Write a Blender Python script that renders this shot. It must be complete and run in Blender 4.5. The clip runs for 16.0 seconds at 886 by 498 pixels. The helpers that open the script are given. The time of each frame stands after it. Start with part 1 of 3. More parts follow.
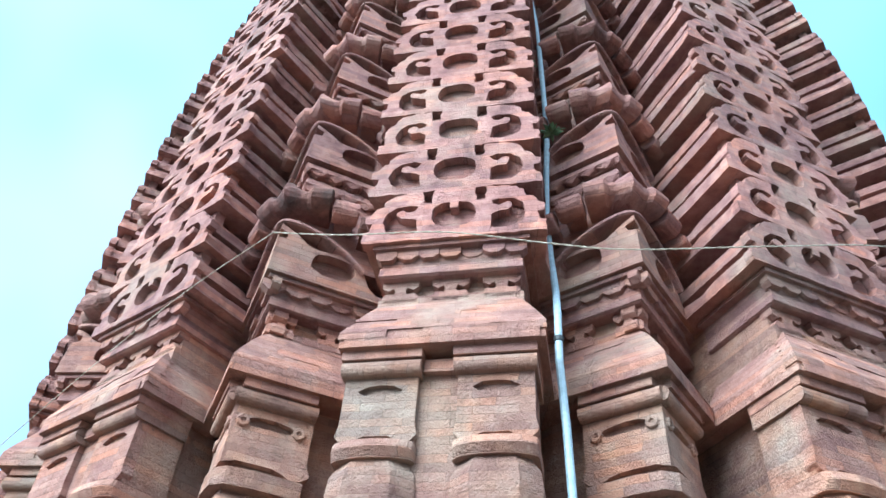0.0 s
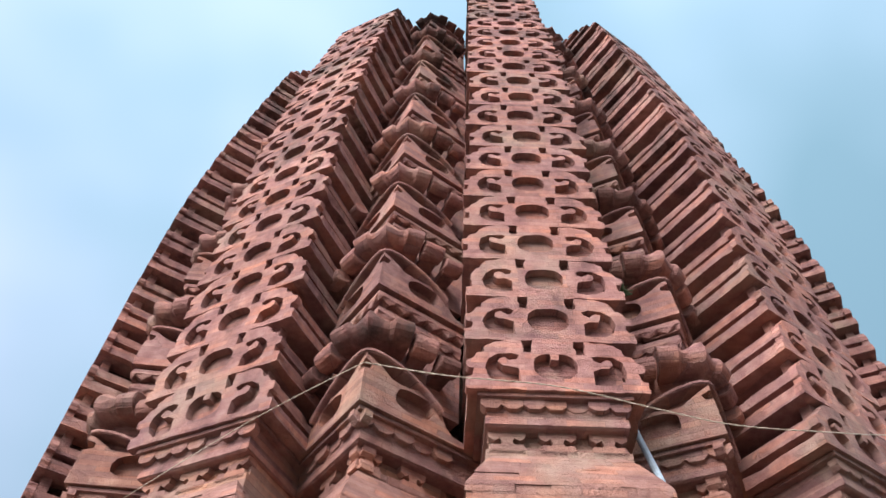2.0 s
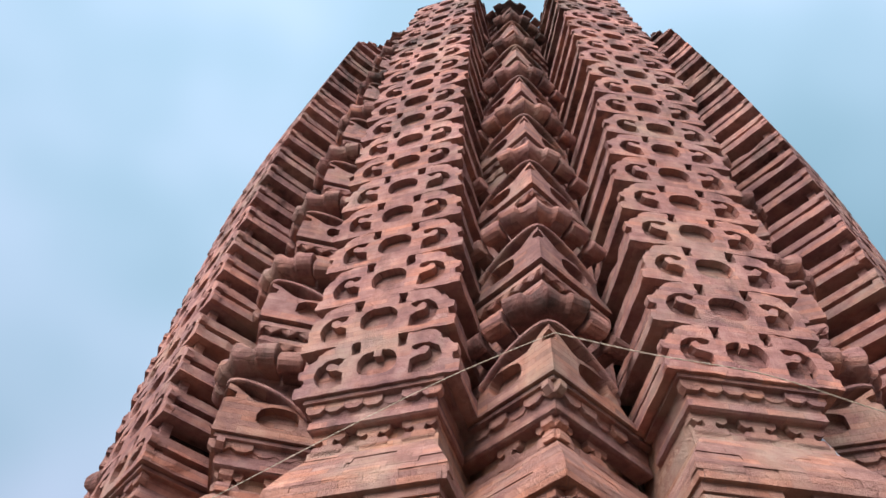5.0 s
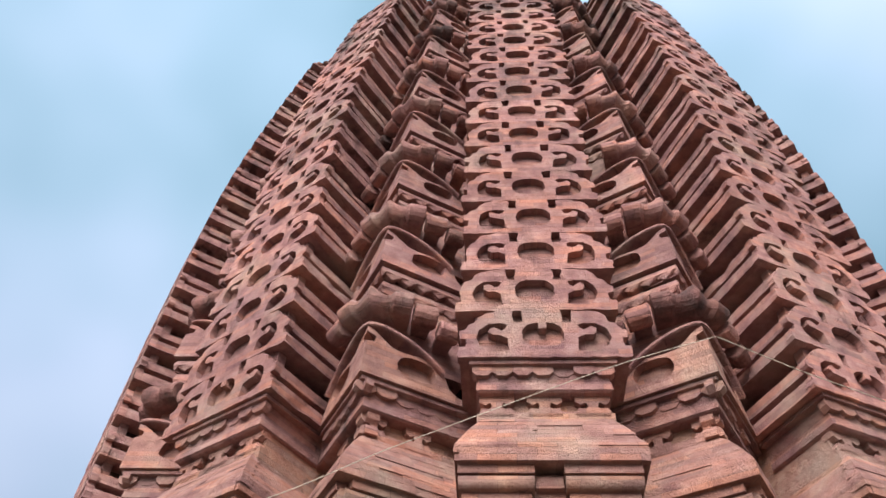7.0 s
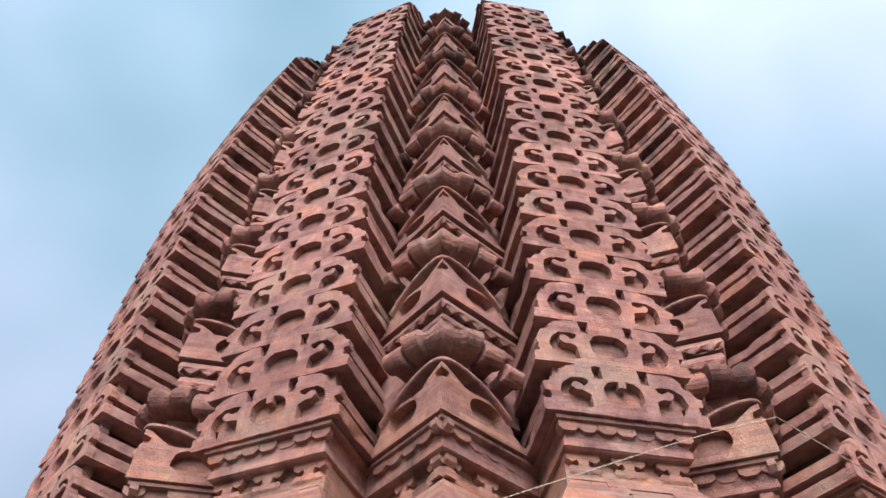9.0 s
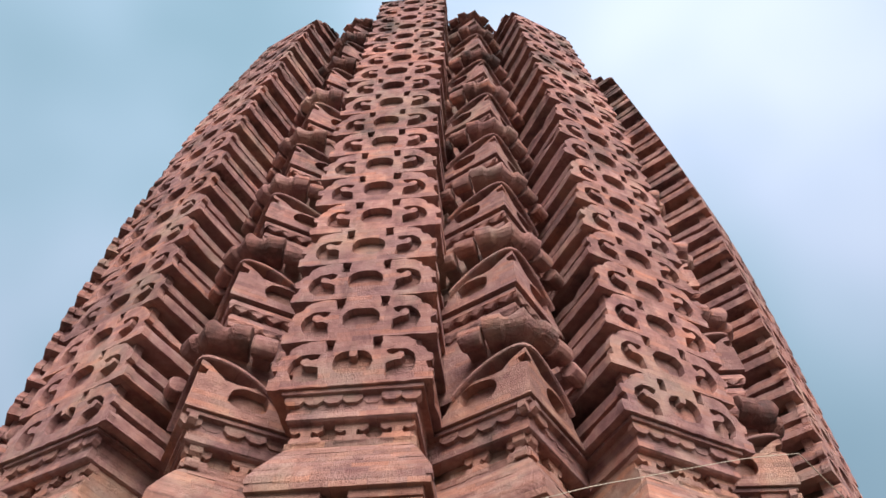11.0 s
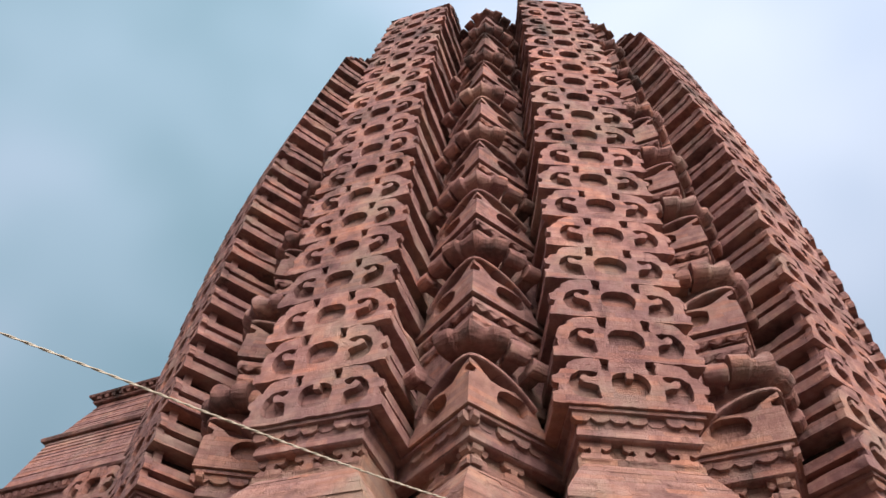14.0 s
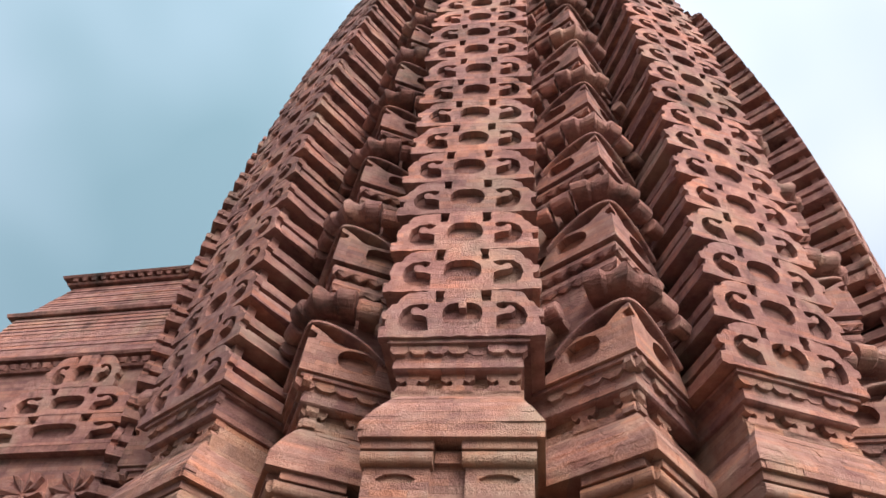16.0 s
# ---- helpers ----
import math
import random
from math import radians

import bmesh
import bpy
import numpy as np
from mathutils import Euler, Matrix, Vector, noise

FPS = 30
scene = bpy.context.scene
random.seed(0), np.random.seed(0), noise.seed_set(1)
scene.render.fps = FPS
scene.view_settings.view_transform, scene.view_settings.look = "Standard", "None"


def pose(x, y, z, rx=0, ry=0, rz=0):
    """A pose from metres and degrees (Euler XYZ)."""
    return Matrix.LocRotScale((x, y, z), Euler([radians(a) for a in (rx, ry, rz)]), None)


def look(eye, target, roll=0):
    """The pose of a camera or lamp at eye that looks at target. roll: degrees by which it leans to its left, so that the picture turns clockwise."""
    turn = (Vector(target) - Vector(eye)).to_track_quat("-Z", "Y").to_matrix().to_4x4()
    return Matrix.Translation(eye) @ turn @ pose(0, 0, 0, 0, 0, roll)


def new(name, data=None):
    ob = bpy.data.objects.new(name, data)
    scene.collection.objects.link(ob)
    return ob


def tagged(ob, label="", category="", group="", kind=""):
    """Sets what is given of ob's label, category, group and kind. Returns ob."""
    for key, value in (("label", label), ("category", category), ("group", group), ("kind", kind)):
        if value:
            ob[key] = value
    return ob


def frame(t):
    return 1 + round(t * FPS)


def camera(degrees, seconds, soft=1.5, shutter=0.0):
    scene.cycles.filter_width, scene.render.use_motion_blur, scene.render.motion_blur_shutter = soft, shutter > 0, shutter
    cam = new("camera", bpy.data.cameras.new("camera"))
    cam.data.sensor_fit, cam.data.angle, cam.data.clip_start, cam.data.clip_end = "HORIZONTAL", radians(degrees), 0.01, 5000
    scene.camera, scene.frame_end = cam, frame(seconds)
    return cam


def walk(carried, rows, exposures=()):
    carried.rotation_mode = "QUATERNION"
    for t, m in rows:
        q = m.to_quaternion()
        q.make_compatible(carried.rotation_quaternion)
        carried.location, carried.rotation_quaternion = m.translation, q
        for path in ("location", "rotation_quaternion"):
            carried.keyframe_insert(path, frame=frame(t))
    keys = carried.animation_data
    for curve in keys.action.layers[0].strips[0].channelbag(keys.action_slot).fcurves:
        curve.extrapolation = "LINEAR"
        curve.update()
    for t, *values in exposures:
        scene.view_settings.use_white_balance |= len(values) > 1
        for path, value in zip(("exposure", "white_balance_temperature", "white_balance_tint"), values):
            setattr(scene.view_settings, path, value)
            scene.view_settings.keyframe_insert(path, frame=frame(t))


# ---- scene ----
FOV = 61.26
PATH = [
    (0.0, 0.596, -10.443, 1.645, 133.01, -3.29, 5.19),
    (0.5, 0.091, -10.678, 1.627, 133.76, -2.97, 0.65),
    (1.0, -0.383, -10.683, 1.609, 133.71, -5.81, 0.55),
    (1.5, -0.854, -10.618, 1.672, 137.82, -2.59, -1.62),
    (2.0, -1.304, -10.696, 1.684, 142.05, -1.41, -6.35),
    (2.5, -1.624, -10.593, 1.744, 142.53, -1.95, -7.49),
    (3.0, -1.814, -10.499, 1.751, 139.17, -1.65, -13.44),
    (3.5, -2.111, -10.477, 1.684, 139.26, -0.12, -15.94),
    (4.0, -2.479, -10.276, 1.620, 143.29, 0.70, -16.03),
    (4.5, -2.796, -10.135, 1.584, 144.01, -1.70, -13.36),
    (5.0, -3.307, -10.077, 1.548, 142.07, -2.35, -13.18),
    (5.2, -3.530, -10.022, 1.573, 141.53, -1.89, -13.44),
    (7.3, -6.273, -9.100, 1.452, 138.61, -2.51, -28.79),
    (7.5, -6.519, -8.997, 1.455, 137.45, -2.93, -28.86),
    (8.0, -7.025, -8.716, 1.552, 137.61, -2.03, -31.36),
    (8.5, -7.332, -8.432, 1.699, 138.34, -0.54, -35.48),
    (8.7, -7.451, -8.308, 1.718, 139.39, -0.29, -37.84),
    (10.8, -8.813, -6.708, 1.421, 141.62, 0.09, -55.56),
    (11.0, -8.975, -6.522, 1.403, 141.11, -0.52, -56.27),
    (11.5, -9.397, -5.980, 1.423, 144.18, 0.13, -57.32),
    (12.0, -9.814, -5.508, 1.416, 143.67, -0.73, -57.92),
    (12.5, -10.135, -5.108, 1.457, 142.88, -1.58, -57.89),
    (13.0, -10.479, -4.703, 1.491, 144.26, -0.19, -60.76),
    (13.5, -10.774, -4.297, 1.414, 140.46, -2.69, -63.51),
    (14.0, -10.968, -3.767, 1.413, 139.56, -2.77, -66.55),
    (14.5, -11.169, -3.117, 1.395, 140.78, -0.58, -71.13),
    (15.0, -11.288, -2.456, 1.435, 138.59, -0.57, -75.44),
    (15.5, -11.197, -1.783, 1.491, 138.90, 0.47, -78.49),
    (16.0, -11.131, -1.074, 1.458, 136.99, -3.79, -79.78),
]

cam = camera(FOV, 16.0)
walk(cam, [(t, pose(x, y, z, a, b, c)) for t, x, y, z, a, b, c in PATH],
     exposures=[(0.0, 1.48, 4850, -12), (0.6, 1.28, 4950, -8), (1.2, 0.92, 5350, 2), (2.0, 0.84, 6150, 9), (5.0, 0.70, 6200, 9), (8.0, 0.72, 6150, 9), (11.0, 0.54, 6400, 10), (13.5, 0.49, 6550, 10), (15.5, 0.54, 6700, 10), (16.0, 0.76, 6750, 10)])

# ---------------------------------------------------------------- light
world = bpy.data.worlds.new("sky")
scene.world = world
world.use_nodes = True
wt = world.node_tree
wt.nodes.clear()

sky = wt.nodes.new("ShaderNodeTexSky")
sky.sky_type = "NISHITA"
sky.sun_disc = False
sky.sun_elevation = radians(41)
sky.sun_rotation = radians(223)
sky.air_density, sky.dust_density, sky.ozone_density = 1.2, 2.0, 1.5
clear = wt.nodes.new("ShaderNodeBackground")
clear.inputs["Strength"].default_value = 0.047
wt.links.new(sky.outputs[0], clear.inputs["Color"])
coord = wt.nodes.new("ShaderNodeTexCoord")
cloud = wt.nodes.new("ShaderNodeTexNoise")
cloud.inputs["Scale"].default_value = 1.5
cloud.inputs["Detail"].default_value = 3.0
cloud.inputs["Roughness"].default_value = 0.5
wt.links.new(coord.outputs["Generated"], cloud.inputs["Vector"])
veil = wt.nodes.new("ShaderNodeValToRGB")
veil.color_ramp.elements[0].position, veil.color_ramp.elements[0].color = 0.10, (0.55, 0.55, 0.55, 1)
veil.color_ramp.elements[1].position, veil.color_ramp.elements[1].color = 0.62, (1, 1, 1, 1)
lean = wt.nodes.new("ShaderNodeVectorMath")
lean.operation = "DOT_PRODUCT"
lean.inputs[1].default_value = (-0.25, -0.34, 0.0)
wt.links.new(coord.outputs["Generated"], lean.inputs[0])
total = wt.nodes.new("ShaderNodeMath")
total.operation = "ADD"
wt.links.new(cloud.outputs["Fac"], total.inputs[0])
wt.links.new(lean.outputs["Value"], total.inputs[1])
wt.links.new(total.outputs[0], veil.inputs["Fac"])
hue = wt.nodes.new("ShaderNodeValToRGB")
while len(hue.color_ramp.elements) < 5:
    hue.color_ramp.elements.new(0.5)
for stop, at, tint in zip(hue.color_ramp.elements, (0.10, 0.25, 0.40, 0.57, 0.76), ((0.42, 0.67, 0.80), (0.54, 0.75, 0.92), (0.70, 0.82, 1.04), (0.86, 0.93, 1.10), (1.25, 1.25, 1.28))):
    stop.position, stop.color = at, (*tint, 1)
wt.links.new(total.outputs[0], hue.inputs["Fac"])
white = wt.nodes.new("ShaderNodeBackground")
wt.links.new(hue.outputs["Color"], white.inputs["Color"])
apart = wt.nodes.new("ShaderNodeSeparateXYZ")
wt.links.new(coord.outputs["Generated"], apart.inputs[0])
zenith = wt.nodes.new("ShaderNodeMapRange")  # overcast: the horizon is dimmer than the zenith
zenith.inputs["To Min"].default_value, zenith.inputs["To Max"].default_value = 0.26, 0.92
wt.links.new(apart.outputs[2], zenith.inputs["Value"])
wt.links.new(zenith.outputs["Result"], white.inputs["Strength"])
both = wt.nodes.new("ShaderNodeMixShader")
wt.links.new(veil.outputs["Color"], both.inputs["Fac"])
wt.links.new(clear.outputs[0], both.inputs[1])
wt.links.new(white.outputs[0], both.inputs[2])
out = wt.nodes.new("ShaderNodeOutputWorld")
wt.links.new(both.outputs[0], out.inputs["Surface"])

sun = bpy.data.lights.new("sun", "SUN")
sun.energy, sun.angle, sun.color = 4.5, radians(52), (1.0, 0.95, 0.90)
new("sun", sun).matrix_world = look((-25, -26.5, 39), (0, 0, 8))


# ---------------------------------------------------------------- materials
def material(name):
    m = bpy.data.materials.new(name)
    m.use_nodes = True
    return m, m.node_tree, m.node_tree.nodes["Principled BSDF"]


def ramp(nt, stops):
    n = nt.nodes.new("ShaderNodeValToRGB")
    el = n.color_ramp.elements
    while len(el) < len(stops):
        el.new(0.5)
    for e, (p, c) in zip(el, stops):
        e.position, e.color = p, (*c, 1)
    return n


def texture(nt, vec, scale, detail=4.0, rough=0.6):
    n = nt.nodes.new("ShaderNodeTexNoise")
    n.inputs["Scale"].default_value = scale
    n.inputs["Detail"].default_value = detail
    n.inputs["Roughness"].default_value = rough
    nt.links.new(vec, n.inputs["Vector"])
    return n


def mix(nt, fac, a, b, blend="MIX"):
    n = nt.nodes.new("ShaderNodeMix")
    n.data_type, n.blend_type = "RGBA", blend
    for sock, val in ((n.inputs[0], fac), (n.inputs[6], a), (n.inputs[7], b)):
        if isinstance(val, (int, float)):
            sock.default_value = val
        elif isinstance(val, tuple):
            sock.default_value = (*val, 1)
        else:
            nt.links.new(val, sock)
    return n.outputs[2]


def brick_clay(name, low, mid, high, grime=(0.035, 0.031, 0.030), pale=(0.42, 0.34, 0.26), grime_at=(0.60, 0.78), courses=True, lime=0.5, tones=0.7):
    """Weathered hand-made brick: patchy red clay, lime bloom, soot stains, fine course joints."""
    m, nt, bsdf = material(name)
    geo = nt.nodes.new("ShaderNodeNewGeometry")
    pos = geo.outputs["Position"]
    info = nt.nodes.new("ShaderNodeObjectInfo")
    big = texture(nt, pos, 1.1, 5.0, 0.6)
    mid_n = texture(nt, pos, 6.0, 6.0, 0.65)
    fine = texture(nt, pos, 45.0, 6.0, 0.7)
    col = ramp(nt, [(0.25, low), (0.5, mid), (0.78, high)])
    nt.links.new(mid_n.outputs["Fac"], col.inputs["Fac"])
    # single pieces differ a little from one another
    vary = nt.nodes.new("ShaderNodeMapRange")
    vary.inputs["To Min"].default_value, vary.inputs["To Max"].default_value = 0.82, 1.14
    nt.links.new(info.outputs["Random"], vary.inputs["Value"])
    c = mix(nt, 1.0, col.outputs["Color"], vary.outputs["Result"], "MULTIPLY")
    # broad patches of harder and softer firing
    fired = texture(nt, pos, 2.7, 3.0, 0.55)
    patchy = ramp(nt, [(0.34, (0.86, 0.83, 0.86)), (0.5, (1.0, 1.0, 1.0)), (0.66, (1.16, 1.10, 1.0))])
    nt.links.new(fired.outputs["Fac"], patchy.inputs["Fac"])
    c = mix(nt, 0.9, c, patchy.outputs["Color"], "MULTIPLY")
    # single bricks laid round the tower, each of its own tone
    apart = nt.nodes.new("ShaderNodeSeparateXYZ")
    nt.links.new(pos, apart.inputs[0])
    turn = nt.nodes.new("ShaderNodeMath")
    turn.operation = "ARCTAN2"
    nt.links.new(apart.outputs[1], turn.inputs[0])
    nt.links.new(apart.outputs[0], turn.inputs[1])
    girth = nt.nodes.new("ShaderNodeMath")
    girth.operation = "MULTIPLY_ADD"
    girth.inputs[1].default_value = 6.0
    nt.links.new(turn.outputs[0], girth.inputs[0])
    sway = nt.nodes.new("ShaderNodeMath")
    sway.operation = "MULTIPLY"
    sway.inputs[1].default_value = 0.06
    nt.links.new(mid_n.outputs["Fac"], sway.inputs[0])
    nt.links.new(sway.outputs[0], girth.inputs[2])
    rise = nt.nodes.new("ShaderNodeMath")
    rise.operation = "MULTIPLY_ADD"
    rise.inputs[1].default_value = 0.03
    nt.links.new(mid_n.outputs["Fac"], rise.inputs[0])
    nt.links.new(apart.outputs[2], rise.inputs[2])
    bond = nt.nodes.new("ShaderNodeCombineXYZ")
    nt.links.new(girth.outputs[0], bond.inputs[0])
    nt.links.new(rise.outputs[0], bond.inputs[1])
    laid = nt.nodes.new("ShaderNodeTexBrick")
    laid.inputs["Color1"].default_value, laid.inputs["Color2"].default_value, laid.inputs["Mortar"].default_value = (0, 0, 0, 1), (1, 1, 1, 1), (0.5, 0.5, 0.5, 1)
    laid.inputs["Scale"].default_value, laid.inputs["Brick Width"].default_value, laid.inputs["Row Height"].default_value = 1.0, 0.30, 0.062
    laid.inputs["Mortar Size"].default_value, laid.inputs["Mortar Smooth"].default_value = 0.0035, 0.5
    nt.links.new(bond.outputs[0], laid.inputs["Vector"])
    tone = ramp(nt, [(0.0, (0.66, 0.62, 0.68)), (0.28, (0.94, 0.93, 0.95)), (0.6, (1.03, 1.0, 0.98)), (0.82, (1.28, 1.03, 0.84)), (1.0, (1.10, 1.20, 1.22))])
    nt.links.new(laid.outputs["Color"], tone.inputs["Fac"])
    c = mix(nt, tones, c, tone.outputs["Color"], "MULTIPLY")
    piece = ramp(nt, [(0.0, (0.80, 0.80, 0.82)), (0.5, (1.0, 1.0, 1.0)), (1.0, (1.16, 1.08, 1.04))])
    nt.links.new(geo.outputs["Random Per Island"], piece.inputs["Fac"])
    c = mix(nt, 0.8, c, piece.outputs["Color"], "MULTIPLY")
    # lime bloom and dust
    bloom = ramp(nt, [(0.52, (0, 0, 0)), (0.74, (lime, lime, lime))])
    nt.links.new(big.outputs["Fac"], bloom.inputs["Fac"])
    c = mix(nt, bloom.outputs["Color"], c, pale)
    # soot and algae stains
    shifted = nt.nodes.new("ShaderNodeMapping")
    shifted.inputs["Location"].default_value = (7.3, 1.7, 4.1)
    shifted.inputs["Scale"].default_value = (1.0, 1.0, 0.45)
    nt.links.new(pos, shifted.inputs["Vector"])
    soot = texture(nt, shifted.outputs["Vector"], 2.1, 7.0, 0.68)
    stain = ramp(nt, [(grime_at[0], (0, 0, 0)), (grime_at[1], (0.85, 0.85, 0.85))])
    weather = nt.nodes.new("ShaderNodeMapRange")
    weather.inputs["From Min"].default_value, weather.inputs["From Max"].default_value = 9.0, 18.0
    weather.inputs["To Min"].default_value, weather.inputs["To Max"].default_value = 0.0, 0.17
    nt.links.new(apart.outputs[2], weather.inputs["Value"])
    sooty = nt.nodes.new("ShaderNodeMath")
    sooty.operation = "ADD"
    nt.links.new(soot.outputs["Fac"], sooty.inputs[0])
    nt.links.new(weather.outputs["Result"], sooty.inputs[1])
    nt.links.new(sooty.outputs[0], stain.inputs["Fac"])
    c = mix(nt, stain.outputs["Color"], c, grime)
    # pits
    pit = ramp(nt, [(0.30, (0.74, 0.74, 0.74)), (0.42, (1, 1, 1))])
    nt.links.new(fine.outputs["Fac"], pit.inputs["Fac"])
    c = mix(nt, 0.7, c, pit.outputs["Color"], "MULTIPLY")
    height = nt.nodes.new("ShaderNodeMath")
    height.operation = "ADD"
    nt.links.new(fine.outputs["Fac"], height.inputs[0])
    nt.links.new(mid_n.outputs["Fac"], height.inputs[1])
    hsock = height.outputs[0]
    if courses:
        # thin joints between the bricks, open in places
        joint = ramp(nt, [(0.0, (1, 1, 1)), (1.0, (0.30, 0.28, 0.28))])
        nt.links.new(laid.outputs["Fac"], joint.inputs["Fac"])
        patch = ramp(nt, [(0.45, (0.10, 0.10, 0.10)), (0.62, (0.55, 0.55, 0.55))])
        nt.links.new(soot.outputs["Fac"], patch.inputs["Fac"])
        c = mix(nt, patch.outputs["Color"], c, mix(nt, 1.0, c, joint.outputs["Color"], "MULTIPLY"))
        add = nt.nodes.new("ShaderNodeMath")
        add.operation = "MULTIPLY_ADD"
        add.inputs[1].default_value = 0.18
        nt.links.new(joint.outputs["Color"], add.inputs[0])
        nt.links.new(hsock, add.inputs[2])
        hsock = add.outputs[0]
    nt.links.new(c, bsdf.inputs["Base Color"])
    bsdf.inputs["Roughness"].default_value = 0.93
    bsdf.inputs["Specular IOR Level"].default_value = 0.2
    bump = nt.nodes.new("ShaderNodeBump")
    bump.inputs["Strength"].default_value = 0.9
    bump.inputs["Distance"].default_value = 0.036
    nt.links.new(hsock, bump.inputs["Height"])
    nt.links.new(bump.outputs[0], bsdf.inputs["Normal"])
    return m


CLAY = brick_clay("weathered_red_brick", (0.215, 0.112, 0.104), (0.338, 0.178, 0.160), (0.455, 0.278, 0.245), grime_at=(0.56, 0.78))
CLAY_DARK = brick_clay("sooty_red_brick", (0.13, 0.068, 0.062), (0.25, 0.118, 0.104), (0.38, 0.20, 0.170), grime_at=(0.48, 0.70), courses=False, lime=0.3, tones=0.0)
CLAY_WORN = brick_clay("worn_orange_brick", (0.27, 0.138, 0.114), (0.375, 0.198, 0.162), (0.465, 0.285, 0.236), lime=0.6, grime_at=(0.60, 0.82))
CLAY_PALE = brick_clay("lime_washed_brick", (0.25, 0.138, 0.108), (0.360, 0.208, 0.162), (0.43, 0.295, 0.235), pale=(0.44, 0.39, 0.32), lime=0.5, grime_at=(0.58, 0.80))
# core brick coloured near black: the shade of the deep gaps is painted in
CLAY_CORE_SHADED = brick_clay("shade_darkened_brick", (0.030, 0.020, 0.018), (0.058, 0.035, 0.030), (0.11, 0.07, 0.058), grime=(0.030, 0.027, 0.026), grime_at=(0.52, 0.74))


def plain(name, color, rough=0.6, metal=0.0, spot=0.0):
    m, nt, bsdf = material(name)
    geo = nt.nodes.new("ShaderNodeNewGeometry")
    n = texture(nt, geo.outputs["Position"], 25.0)
    dark = tuple(c * (0.75 - spot) for c in color)
    r = ramp(nt, [(0.35, dark), (0.65, color)])
    nt.links.new(n.outputs["Fac"], r.inputs["Fac"])
    nt.links.new(r.outputs["Color"], bsdf.inputs["Base Color"])
    bsdf.inputs["Roughness"].default_value, bsdf.inputs["Metallic"].default_value = rough, metal
    return m


ROPE = plain("old_fibre_rope", (0.52, 0.44, 0.35), 0.9)
PIPE = plain("grey_plastic", (0.42, 0.50, 0.58), 0.45)
TIE = plain("black_tie", (0.03, 0.03, 0.035), 0.6)
LEAF = plain("grey_green_leaf", (0.10, 0.15, 0.07), 0.7)
EARTH = plain("dry_trodden_earth", (0.11, 0.09, 0.066), 0.95, spot=0.15)


# ---------------------------------------------------------------- mesh helpers
def part(name, bm, mat, parent, label="", m=None):
    me = bm
    if isinstance(bm, bmesh.types.BMesh):
        me = bpy.data.meshes.new(name)
        bm.normal_update()
        bm.to_mesh(me)
        bm.free()
        me.materials.append(mat)
    ob = new(name, me)
    ob.parent = parent
    if m is not None:
        ob.matrix_basis = m
    if label:
        tagged(ob, label)
    return ob


def empty(name, m, parent=None):
    ob = new(name)
    ob.empty_display_size = 0.3
    ob.matrix_basis = m
    ob.parent = parent
    return ob


# Levels of the shaft: half width of a rib, its distance from the axis, height of each tier's foot.
LEVELS = [
    (0.750, 6.147, 5.785), (0.747, 6.154, 6.343), (0.743, 6.159, 6.904), (0.741, 6.157, 7.468), (0.737, 6.152, 8.030),
    (0.732, 6.146, 8.591), (0.725, 6.146, 9.150), (0.719, 6.133, 9.707), (0.716, 6.117, 10.275), (0.715, 6.102, 10.860),
    (0.714, 6.074, 11.451), (0.713, 6.030, 12.047), (0.709, 5.974, 12.653), (0.703, 5.908, 13.268), (0.697, 5.832, 13.891),
    (0.691, 5.749, 14.523), (0.687, 5.663, 15.161), (0.682, 5.575, 15.796), (0.678, 5.484, 16.430), (0.674, 5.392, 17.063),
    (0.656, 5.162, 17.443), (0.635, 4.882, 17.743), (0.605, 4.532, 17.983), (0.560, 4.092, 18.143), (0.500, 3.542, 18.243),
]
TOP = len(LEVELS) - 1
Z0 = LEVELS[0][2]
# Star corners: foot of each storey, distance of the edge from the axis, half width.
STOREYS = [(5.79, 6.050, 0.720), (7.38, 5.960, 0.720), (8.97, 5.814, 0.720), (10.44, 5.663, 0.715), (11.87, 5.565, 0.710), (13.59, 5.366, 0.690), (15.20, 5.179, 0.660), (16.77, 5.001, 0.620), (17.57, 4.851, 0.600)]


def corner_at(z):
    z = min(max(z, STOREYS[0][0]), STOREYS[-1][0])
    for a, b in zip(STOREYS, STOREYS[1:]):
        if z <= b[0]:
            f = (z - a[0]) / (b[0] - a[0])
            return a[1] + (b[1] - a[1]) * f, a[2] + (b[2] - a[2]) * f


def deep(n):
    """How far a rib stands out before the valley beside it."""
    w, r, z = level(n)
    ra, h = corner_at(z)
    return max(r - ((ra - h) * 0.966 + h * 0.259) + 0.3, 0.9)


def level(n):
    n = min(max(n, 0.0), TOP)
    i = min(int(n), TOP - 1)
    f = n - i
    return tuple(a + (b - a) * f for a, b in zip(LEVELS[i], LEVELS[i + 1]))


def quad_strip(bm, rows, close=False):
    """Faces between rows of points (each row the same length)."""
    vs = [[bm.verts.new(p) for p in row] for row in rows]
    for a, b in zip(vs, vs[1:]):
        for i in range(len(a) - 1):
            bm.faces.new((a[i], a[i + 1], b[i + 1], b[i]))
        if close:
            bm.faces.new((a[-1], a[0], b[0], b[-1]))
    return vs


def loft(bm, rings):
    """A closed solid through rings of points."""
    vs = quad_strip(bm, rings, close=True)
    bm.faces.new(list(reversed(vs[0])))
    bm.faces.new(vs[-1])


